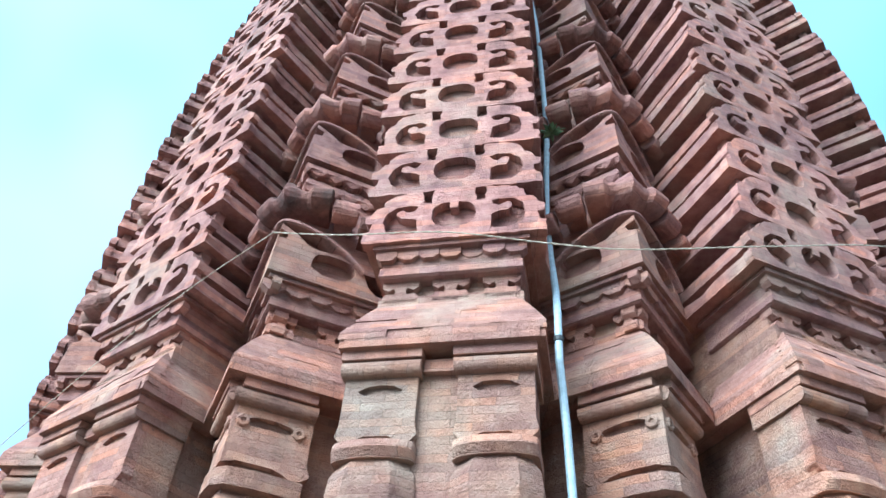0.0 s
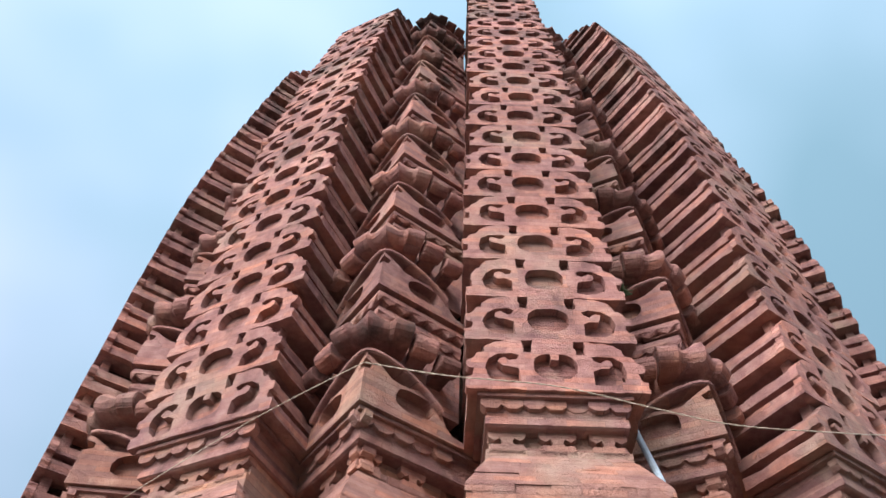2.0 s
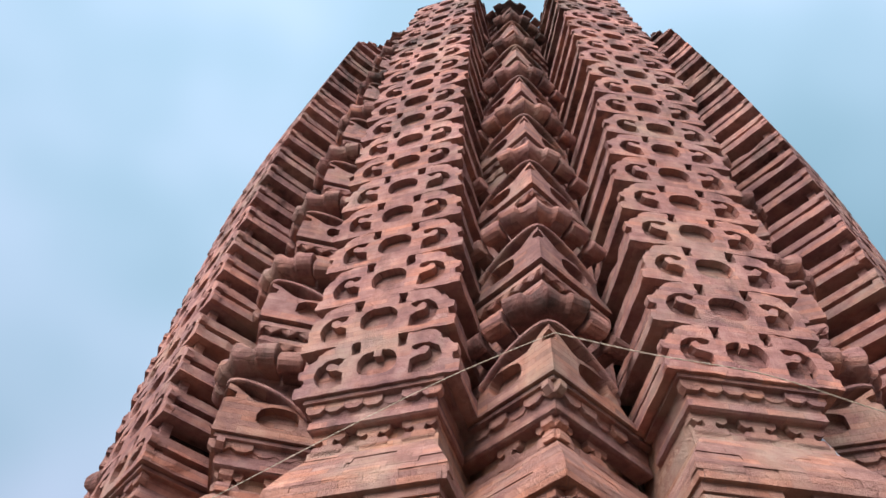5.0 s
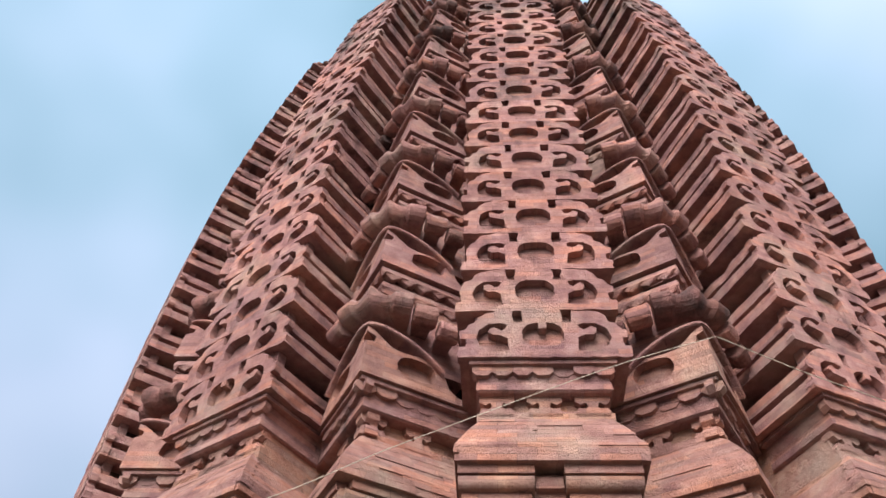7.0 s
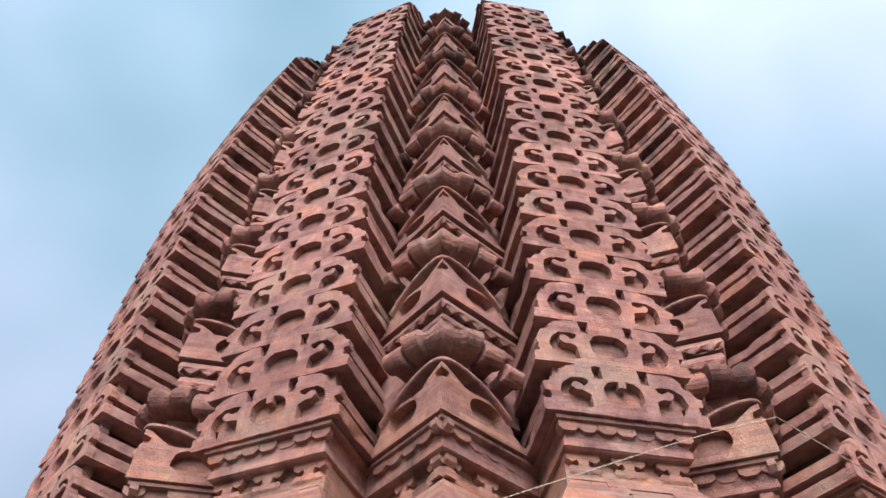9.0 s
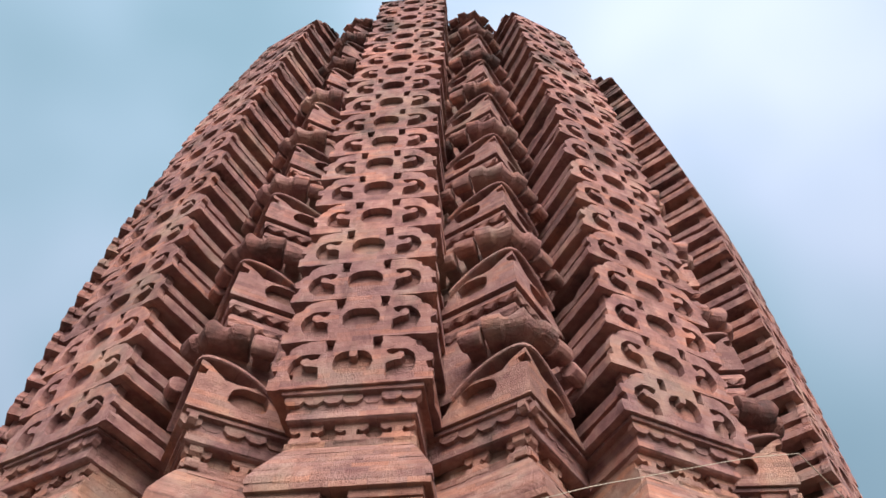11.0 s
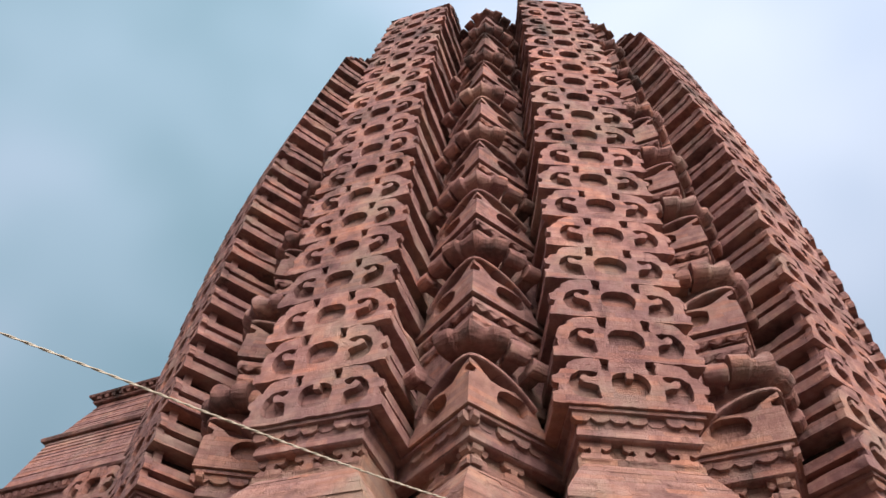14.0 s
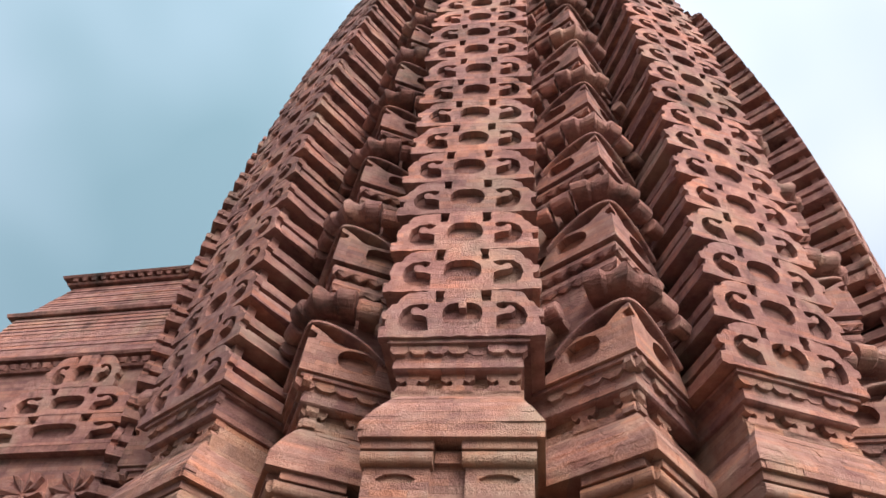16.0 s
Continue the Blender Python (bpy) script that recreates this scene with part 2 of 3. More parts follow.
def offset_path(path, d, first=True):
    """Plan path moved outward by d, mitred at its bends; its ends move square to it."""
    pts = [Vector(p) for p in path]
    res = []
    for i, p in enumerate(pts):
        dirs = []
        if i > 0:
            dirs.append((p - pts[i - 1]).normalized())
        if i < len(pts) - 1:
            dirs.append((pts[i + 1] - p).normalized())
        ns = [Vector((-e.y, e.x)) for e in dirs]
        if len(ns) == 1:
            res.append(p + ns[0] * d)
        else:
            b = (ns[0] + ns[1]).normalized()
            res.append(p + b * (d / max(0.2, b.dot(ns[0]))))
    return res


def sweep(bm, path_at, profile):
    """A moulding: profile rows (offset, z) run along a plan path (u, out); closed behind."""
    rows = []
    for d, z in profile:
        rows.append([(p.x, -p.y, z) for p in offset_path(path_at, d)])
    quad_strip(bm, list(reversed(rows)))


def box(bm, u0, u1, o0, o1, z0, z1):
    loft(bm, [[(u0, -o0, z), (u1, -o0, z), (u1, -o1, z), (u0, -o1, z)] for z in (z0, z1)])


def jitter(bm, amount, seed):
    rng = random.Random(seed)
    for v in bm.verts:
        v.co += Vector((rng.uniform(-1, 1), rng.uniform(-1, 1), rng.uniform(-1, 1))) * amount


def fix(bm):
    bmesh.ops.recalc_face_normals(bm, faces=bm.faces)


def carved(bm, outline, holes, place, thick):
    """A pierced slab: outline and holes in the plane, place(a, b, depth) gives the point."""
    from mathutils.geometry import tessellate_polygon
    loops = [outline] + holes
    flat = [p for l in loops for p in l]
    tris = tessellate_polygon([[Vector((a, b, 0)) for a, b in l] for l in loops])
    front = [bm.verts.new(place(a, b, 0.0)) for a, b in flat]
    back = [bm.verts.new(place(a, b, thick)) for a, b in flat]
    for t in tris:
        try:
            bm.faces.new([front[i] for i in t])
        except ValueError:
            pass
    s = 0
    for l in loops:
        k = len(l)
        for i in range(k):
            j = (i + 1) % k
            bm.faces.new((front[s + i], front[s + j], back[s + j], back[s + i]))
        s += k


def eroded(loop, rng, step, amount):
    """Splits long edges of a loop and shifts the new points a little."""
    res = []
    for (a0, b0), (a1, b1) in zip(loop, loop[1:] + loop[:1]):
        res.append((a0, b0))
        k = int(math.hypot(a1 - a0, b1 - b0) / step)
        for i in range(1, k + 1):
            f = i / (k + 1)
            res.append((a0 + (a1 - a0) * f + rng.uniform(-amount, amount), b0 + (b1 - b0) * f + rng.uniform(-amount, amount)))
    return res


def oval(cx, cy, rx, ry, n=14, power=0.7):
    pts = []
    for i in range(n):
        a = 2 * math.pi * i / n
        c, s = math.cos(a), math.sin(a)
        pts.append((cx + rx * math.copysign(abs(c) ** power, c), cy + ry * math.copysign(abs(s) ** power, s)))
    return pts


# ---------------------------------------------------------------- the ribs
HALF = [(1.0, 0.0), (1.0, 0.21), (0.93, 0.23), (0.92, 0.38), (0.99, 0.40), (1.0, 0.54), (0.93, 0.57), (0.88, 0.70), (0.81, 0.73), (0.78, 0.85),
        (0.69, 0.94), (0.56, 0.985), (0.36, 0.99), (0.35, 0.74), (0.24, 0.73), (0.23, 1.03)]
CURL = [(0.40, 0.14), (0.52, 0.11), (0.66, 0.13), (0.755, 0.23), (0.79, 0.41), (0.755, 0.58), (0.65, 0.69), (0.49, 0.715), (0.41, 0.68), (0.44, 0.59),
        (0.50, 0.56), (0.535, 0.60), (0.585, 0.635), (0.635, 0.60), (0.64, 0.525), (0.595, 0.465), (0.50, 0.455), (0.42, 0.40)]


def tier_mesh(n, seed):
    """One carved tier of a rib: pierced front with an oval and two volutes, on two plates."""
    rng = random.Random(seed * 100 + n)
    wob = lambda: rng.uniform(-0.012, 0.012)
    right = [(a + wob() * (0 < b < 1), b + wob() * (0.05 < b < 0.95)) for a, b in HALF]
    left = [(-a + wob() * (0 < b < 1), b + wob() * (0.05 < b < 0.95)) for a, b in HALF]
    if rng.random() < 0.35:
        right[1:3] = [(0.965, 0.12), (0.93, 0.2)]
    if rng.random() < 0.35:
        left[4:6] = [(-0.95, 0.41), (-0.94, 0.53)]
    outline = eroded(right + list(reversed(left)), rng, 0.09, 0.016)
    cr = [(a + wob(), b + wob()) for a, b in CURL]
    cl = [(-a + wob(), b + wob()) for a, b in reversed(CURL)]
    mid = [(a + wob() * 0.5, b + wob() * 0.5) for a, b in oval(0.0, 0.47, 0.25, 0.26, 24, 0.80)]
    if n == 0:
        # a small block hangs into the lowest oval
        mid[5:8] = [(0.05, 0.725), (0.045, 0.60), (-0.045, 0.60), (-0.05, 0.725)]
    (w0, r0, z0), (w1, r1, z1) = level(n), level(n + 1)

    def place(a, b, d):
        w, r, z = w0 + (w1 - w0) * b, r0 + (r1 - r0) * b, (z1 - z0) * b
        return (a * w, -(r - d), z)
    far = deep(n)
    bm = bmesh.new()
    carved(bm, outline, [cr, cl, mid], place, 0.088)
    for lo, hi, wide, d0 in ((0.012, 0.235, 0.985, 0.090), (0.43, 0.630, 0.93, 0.090)):
        rings = []
        for b in (lo, hi):
            row = []
            deps = [d0 + (far - d0) * f for f in (0, 0.12, 0.27, 0.41, 0.58, 0.78, 1.0)]
            for sgn, seq in ((1, deps), (-1, deps[::-1])):
                for d in seq:
                    p = place(sgn * wide, b, d)
                    chip = -rng.uniform(0.02, 0.04) if rng.random() < 0.03 else rng.uniform(-0.006, 0.003)
                    row.append((p[0] + sgn * chip, p[1], p[2] + rng.uniform(-0.003, 0.003)))
            rings.append(row)
        loft(bm, rings)
    fix(bm)
    me = bpy.data.meshes.new("carved_tier")
    bm.to_mesh(me)
    bm.free()
    me.materials.append(CLAY)
    return me


TIERS = {(n, s): tier_mesh(n, s) for n in range(TOP) for s in (1, 2, 3)}

W, R, _ = LEVELS[0]
LOW = 0.67  # half width of the rib's body below the shaft
BAND_PATH = [(-LOW, R - 0.9), (-LOW, R), (LOW, R), (LOW, R - 0.9)]


def corner_path(z):
    ra, h = corner_at(z)
    return [(-h, ra - h), (0.0, ra), (h, ra - h)]


# sloping cornice: (offset, top, bottom) of each brick course
COURSES = [(-0.175 + 0.25 * min(1.0, i / 8 * 1.3) ** 0.8, -0.45 - 0.07 * i, -0.52 - 0.07 * i) for i in range(9)]


def band_core(bm):
    rings = []
    for n in range(TOP + 1):
        w, r, z = level(n)
        rings.append([(-w * 0.58, -(r - 1.6), z), (w * 0.58, -(r - 1.6), z), (w * 0.58, -(r - 0.15), z), (-w * 0.58, -(r - 0.15), z)])
    loft(bm, rings)


def bracket(bm, u, o, z, s=1.0):
    """A small double-curled bracket, T-shaped with drooping ends."""
    prof = [(-0.15, 0.0), (-0.145, -0.055), (-0.10, -0.085), (-0.055, -0.06), (-0.04, -0.10), (-0.055, -0.125), (-0.12, -0.12), (-0.145, -0.16), (-0.14, -0.21),
            (0.14, -0.21), (0.145, -0.16), (0.12, -0.12), (0.055, -0.125), (0.04, -0.10), (0.055, -0.06), (0.10, -0.085), (0.145, -0.055), (0.15, 0.0)]
    loft(bm, [[(u + a * s, -(o + d), z + b) for a, b in prof] for d in (-0.12, 0.0)])


FAR_BRICKS = bmesh.new()


def build_band(k, turn, parent):
    near = -1 <= k <= 4
    m = pose(0, 0, 0, 0, 0, -30 * k) @ pose(turn[1], -R - turn[2], 0) @ pose(0, 0, 0, 0, 0, -turn[0]) @ pose(0, R, 0)
    bm = bmesh.new()
    band_core(bm)
    fix(bm)
    band = part("rib", bm, CLAY_CORE_SHADED, parent, "straight projecting rib of stacked carved tiers", m)
    bm = bmesh.new()
    rings = []
    for n in range(TOP + 1):
        w, r, z = level(n)
        rings.append([(-w * 0.79, -(r - 0.20), z), (w * 0.79, -(r - 0.20), z), (w * 0.79, -(r - 0.092), z), (-w * 0.79, -(r - 0.092), z)])
    loft(bm, rings)
    fix(bm)
    # the body below the carved shaft, down to the ground
    low = bmesh.new()
    box(low, -LOW + 0.10, LOW - 0.10, R - 1.3, R - 0.17, 0.0, Z0 - 0.47)
    box(low, -LOW + 0.13, LOW - 0.13, R - 1.3, R - 0.24, Z0 - 0.47, Z0 + 0.02)
    fix(low)
    part("plinth_wall", low, CLAY_PALE, band, "lime-washed brick wall below the rib")
    part("backing", bm, CLAY, band, "rough brick backing behind the pierced tiers")
    rng = random.Random(k + 50)
    for n in range(TOP):
        part("carved_tier", TIERS[n, rng.choice((1, 2, 3))], None, band, m=pose(0, 0, level(n)[2], 0, 0, rng.uniform(-0.3, 0.3)))
    # mouldings under the shaft
    bm = bmesh.new()
    sweep(bm, BAND_PATH, [(-0.3, Z0 - 0.004), (-0.035, Z0 - 0.006), (-0.035, Z0 - 0.042), (-0.10, Z0 - 0.048), (-0.115, Z0 - 0.19), (-0.3, Z0 - 0.195)])
    fix(bm)
    part("tooth_course", bm, CLAY, band, "course of bricks cut to blunt teeth")
    teeth(lambda s, z, d: ((2 * s - 1) * (LOW - 0.06), -(R - 0.088 + d), Z0 + z), 7, band)
    bm = bmesh.new()
    sweep(bm, BAND_PATH, [(-0.25, Z0 - 0.195), (-0.10, Z0 - 0.20), (-0.095, Z0 - 0.28), (-0.12, Z0 - 0.295), (-0.25, Z0 - 0.30)])
    fix(bm)
    part("ledge", bm, CLAY, band)
    for i in (-1, 0, 1):
        bm = bmesh.new()
        bracket(bm, i * 0.40, R - 0.17, Z0 - 0.295)
        fix(bm)
        part("bracket", bm, CLAY_WORN, band, "double-curled small brick bracket")
    bm = bmesh.new()
    steps = [(-0.4, Z0 - 0.45), (COURSES[0][0] - 0.02, Z0 - 0.452)] + [(d - 0.012, Z0 + bot + 0.004) for d, top, bot in COURSES]
    sweep(bm, BAND_PATH, steps + [(-0.4, Z0 + COURSES[-1][2] + 0.004)])
    fix(bm)
    part("cornice", bm, CLAY_WORN, band, "sloping brick cornice with stepped courses")
    for row, (d, top, bot) in enumerate(COURSES):
        over = d - COURSES[max(row - 1, 0)][0]
        half = LOW + d - (0.05 if row == len(COURSES) - 1 else 0.0)
        cuts = [-half]
        while cuts[-1] < half - 0.42:
            cuts.append(cuts[-1] + rng.uniform(0.22, 0.36))
        cuts.append(half)
        for a, b in zip(cuts, cuts[1:]):
            o = R + d + (rng.uniform(-0.004, 0.004) if rng.random() < 0.94 else -0.02)
            bm = bmesh.new() if near else FAR_BRICKS
            rings = [[(a + 0.001 + e1 * (a == -half), -(o - 0.12), z0), (b - 0.001 - e1 * (b == half), -(o - 0.12), z0), (b - 0.001 - e1 * (b == half), -(o - e1), z0), (a + 0.001 + e1 * (a == -half), -(o - e1), z0)]
                     for z0, e1 in ((Z0 + bot, 0.001), (Z0 + bot + 0.012, over * 0.15), (Z0 + top, over))]
            if near:
                loft(bm, rings)
                fix(bm)
                part("brick", bm, CLAY_WORN, band)
            else:
                loft(bm, [[m @ Vector(p) for p in ring] for ring in rings])
    bm = bmesh.new()
    box(bm, -0.30, 0.28, R - 0.6, R - 0.115, 0.0, Z0 - 1.085)
    fix(bm)
    part("recess_wall", bm, CLAY_WORN, band, "lime-whitened wall between the pilasters")
    bm = bmesh.new()
    box(bm, -0.125, 0.085, R - 0.3, R - 0.055, Z0 - 1.235, Z0 - 1.14)
    fix(bm)
    part("block", bm, CLAY_WORN, band)
    # capitals and pilasters
    for side in (-1, 1):
        c = side * 0.40 - 0.02
        bm = bmesh.new()
        box(bm, c - 0.29, c + 0.29, R - 0.5, R + 0.025, Z0 - 1.155, Z0 - 1.075)
        fix(bm)
        part("abacus", bm, CLAY_WORN, band)
        bm = bmesh.new()
        rings = []
        for j in range(9):
            a = math.pi * (j / 8 - 0.5)
            zz, oo = Z0 - 1.21 + 0.058 * math.sin(a), R - 0.03 + 0.05 * math.cos(a)
            rings.append([(c - 0.285, -oo, zz), (c + 0.285, -oo, zz), (c + 0.285, -(R - 0.5), zz), (c - 0.285, -(R - 0.5), zz)])
        loft(bm, rings)
        fix(bm)
        part("roll_moulding", bm, CLAY_PALE, band, "half-round moulding whitened by lime")
        bm = bmesh.new()
        outl = [(-0.29, 0.0), (-0.29, -0.42), (-0.31, -0.52), (-0.27, -0.57), (-0.20, -0.585), (-0.14, -0.55), (-0.09, -0.525), (0.09, -0.525), (0.14, -0.55), (0.20, -0.585), (0.27, -0.57), (0.31, -0.52), (0.29, -0.42), (0.29, 0.0)]
        slit = [(-0.18, -0.12), (-0.10, -0.075), (0.0, -0.065), (0.10, -0.075), (0.18, -0.12), (0.13, -0.16), (-0.13, -0.16)]
        carved(bm, list(reversed(outl)), [slit], lambda a, b, d: (c + a * 0.9, -(R - 0.06 - d), Z0 - 1.268 + b * 0.85), 0.10)
        fix(bm)
        part("capital", bm, CLAY_WORN if k % 2 else CLAY_PALE, band, "pilaster capital with a lens-shaped slit and curled ends")
        bm = bmesh.new()
        box(bm, c - 0.255, c + 0.255, R - 0.5, R - 0.10, Z0 - 1.86, Z0 - 1.26)
        rings = []
        for j in range(13):
            a = math.pi * (j / 12 - 0.5)
            s, u = 0.06 + 0.09 * math.cos(a), c + 0.275 * math.sin(a)
            rings.append([(u, -(R - 0.45), Z0 - 1.90), (u, -(R - 0.14 + s), Z0 - 1.90), (u, -(R - 0.10 + s), Z0 - 1.84), (u, -(R - 0.12 + s), Z0 - 1.78), (u, -(R - 0.45), Z0 - 1.78)])
        loft(bm, rings)
        rings = []
        for z, s in ((-1.90, 0.80), (-1.98, 1.0), (-2.1, 1.05), (-2.35, 0.9), (-2.5, 0.75), (-2.52, 1.0), (-Z0 + 0.9, 1.0), (-Z0 + 0.85, 1.2), (-Z0, 1.2)):
            rings.append([(c - 0.28 * s, -(R - 0.5), Z0 + z), (c - 0.28 * s, -(R - 0.12 + 0.02 * s), Z0 + z), (c - 0.15 * s, -(R - 0.12 + 0.12 * s), Z0 + z), (c + 0.15 * s, -(R - 0.12 + 0.12 * s), Z0 + z),
                          (c + 0.28 * s, -(R - 0.12 + 0.02 * s), Z0 + z), (c + 0.28 * s, -(R - 0.5), Z0 + z)])
        loft(bm, rings)
        fix(bm)
        part("pilaster", bm, CLAY_PALE, band, "brick pilaster swelling below its capital")
    return band


# ---------------------------------------------------------------- the star corners
def along(path, s):
    """Point and outward normal at s in -1..1 along a corner's two faces."""
    p = [Vector(q) for q in path]
    if s < 0:
        e = (p[1] - p[0]).normalized()
        pt = p[1] + (p[0] - p[1]) * -s
    else:
        e = (p[2] - p[1]).normalized()
        pt = p[1] + (p[2] - p[1]) * s
    return pt, Vector((-e.y, e.x))


def face_place(z0, z1):
    """Place on a corner's faces: s along them (-1..1), b up the storey, d outward."""
    def place(s, b, d):
        z = z0 + (z1 - z0) * b
        pt, nn = along(corner_path(z), s)
        q = pt + (Vector((0, 1)) * (d * 1.414) if abs(s) < 1e-6 else nn * d)
        return (q.x, -q.y, z)
    return place


def rounded_place(z0, z1, bend, full=0.75):
    """The same, with the edge between the faces rounded off."""
    def place(s, b, d):
        z = z0 + (z1 - z0) * b
        ra, h = corner_at(z)
        soft = math.sqrt(s * s + bend * bend)
        nx = s / soft * 0.707
        ny = math.sqrt(1 - nx * nx)
        return (s * h + nx * d, -(ra - (soft - bend * full) * h + ny * d), z)
    return place


NICHE = [(0.0, 0.0), (1.08, 0.0), (1.08, 0.04), (0.96, 0.052), (0.885, 0.09), (0.845, 0.15), (0.785, 0.205), (0.69, 0.252), (0.575, 0.290), (0.555, 0.258), (0.38, 0.246), (0.27, 0.254), (0.17, 0.30), (0.07, 0.340),
         (0.0, 0.357), (0.0, 0.318), (0.085, 0.298), (0.085, 0.258), (0.0, 0.240)]


def teeth(at, count, parent):
    """A row of blunt brick teeth, bevelled below; at(s, z, d) over s 0..1."""
    rng = random.Random(count * 13 + len(parent.children))
    for i in range(count):
        s0, s1 = (i + 0.008) / count, (i + 0.992) / count
        w = s1 - s0
        e = rng.uniform(-0.008, 0.005)
        t = rng.uniform(0.20, 0.30)
        if rng.random() < 0.08:
            e -= 0.03
        low = -0.142 + rng.uniform(-0.006, 0.006)
        prof = [(s0, -0.046), (s1, -0.046), (s1, -0.104), (s1 - w * t, low), (s0 + w * t, low), (s0, -0.104)]
        front = [at(q, z, 0.022 + e) for q, z in prof]
        back = [at(q, z - 0.012, -0.06) for q, z in prof]
        bm = bmesh.new()
        loft(bm, [back, front])
        fix(bm)
        part("tooth", bm, CLAY if rng.random() < 0.6 else CLAY_WORN, parent)


def build_corner(k, parent):
    m = pose(0, 0, 0, 0, 0, -30 * (k + 0.5)) @ pose(0, -{-2: 0.2, -3: 0.25}.get(k, 0.0), 0)
    rng = random.Random(k + 900)
    bm = bmesh.new()
    rings = []
    for z, ra, h in STOREYS:
        a, b, c = offset_path(corner_path(z), -0.42)
        rings.append([(a.x * 1.6, -(a.y - 0.7), z), (c.x * 1.6, -(c.y - 0.7), z), (c.x, -c.y, z), (b.x, -b.y, z), (a.x, -a.y, z)])
    rings.append([(x, y, STOREYS[-1][0] + 0.5) for x, y, z in rings[-1]])
    loft(bm, rings)
    fix(bm)
    strip = part("corner_strip", bm, CLAY_CORE_SHADED, parent, "right-angled corner strip with niches and lobed rolls", m)
    a, b, c = offset_path(corner_path(0), -0.24)
    bm = bmesh.new()
    loft(bm, [[(a.x * 1.6, -(a.y - 0.7), z), (c.x * 1.6, -(c.y - 0.7), z), (c.x, -c.y, z), (b.x, -b.y, z), (a.x, -a.y, z)] for z in (0.0, Z0 + 0.01)])
    fix(bm)
    part("plinth_wall", bm, CLAY_PALE, strip, "lime-washed brick wall below the corner strip")
    spans = [(a[0], b[0]) for a, b in zip(STOREYS, STOREYS[1:])]
    for unit, (z0, z1) in enumerate(spans):
        pl = face_place(z0, z1)
        rp = rounded_place(z0, z1, 0.09)
        drum_place = rounded_place(z0, z1, 0.50, 1.0)
        for side in (-1, 1):
            bm = bmesh.new()
            jit = lambda p: p if p[0] == 0 else (p[0] + rng.uniform(-0.012, 0.012), p[1] + rng.uniform(-0.004, 0.004) * (p[1] > 0))
            outl = [jit(p) for p in NICHE]
            hole = [jit(p) for p in oval(0.535, 0.15, 0.20, 0.082, 14, 0.75)]
            carved(bm, [(side * a, b) for a, b in outl], [[(side * a, b) for a, b in hole]], lambda a, b, d: pl(a, b, 0.0 - d), 0.115)
            fix(bm)
            part("niche_panel", bm, CLAY if unit else CLAY_WORN, strip)
            bm = bmesh.new()
            carved(bm, [(side * a, b) for a, b in ((0.0, 0.004), (1.06, 0.004), (1.06, 0.035), (0.86, 0.09), (0.78, 0.17), (0.68, 0.225), (0.5, 0.24), (0.2, 0.235), (0.0, 0.235))], [], lambda a, b, d: pl(a, b, -0.112 - d), 0.16)
            fix(bm)
            part("niche_back", bm, CLAY_WORN, strip)
        bm = bmesh.new()
        rings = []
        for i in range(25):
            s = -0.83 + 1.66 * i / 24
            zb = 0.368 - 0.32 * abs(s) ** 2.3
            rings.append([rp(s, zb - 0.006, -0.40), rp(s, zb - 0.004, 0.012), rp(s, zb + 0.003, 0.03), rp(s, zb + 0.020, 0.03), rp(s, zb + 0.028, 0.012), rp(s, zb + 0.036, -0.40)])
        loft(bm, rings)
        fix(bm)
        part("hood", bm, CLAY, strip, "thin arched hood over the niches")
        # crown of facets over the hood, with dips between its three peaks
        bm = bmesh.new()
        rings = []
        drum = [(-0.10 + 0.19 * math.sin(math.pi * j / 9), -0.088 * math.cos(math.pi * j / 9)) for j in range(10)]
        half_row = [(0.50, 0.88, 0.88, 0.0), (0.49, 1.0, 1.0, 0.02), (0.29, 1.0, 0.96, 0.015), (0.235, 0.90, 0.66, -0.03), (0.17, 0.90, 0.66, -0.03), (0.06, 0.98, 1.12, 0.01)]
        for s, low, high, out in [(-a, b, c, d) for a, b, c, d in half_row] + [(0.0, 1.0, 1.42, 0.05)] + half_row[::-1]:
            rings.append([drum_place(s, 0.585 - 0.06, -0.5)] + [drum_place(s, 0.58 + b * (low if b < 0 else high), d + out) for d, b in drum] + [drum_place(s, 0.585 + 0.06 * high, -0.5)])
        loft(bm, rings)
        fix(bm)
        jitter(bm, 0.004, unit * 7 + k)
        part("crown", bm, CLAY_DARK if rng.random() < 0.3 else CLAY, strip, "faceted crown block over the corner")
        # sheltered neck behind the crown
        bm = bmesh.new()
        loft(bm, [[pl(s, b, d) for d, b in ((-0.44, 0.25), (-0.125, 0.25), (-0.125, 0.99), (-0.44, 0.99))] for s in (-1.1, -0.5, 0.0, 0.5, 1.1)])
        fix(bm)
        part("neck", bm, CLAY, strip)
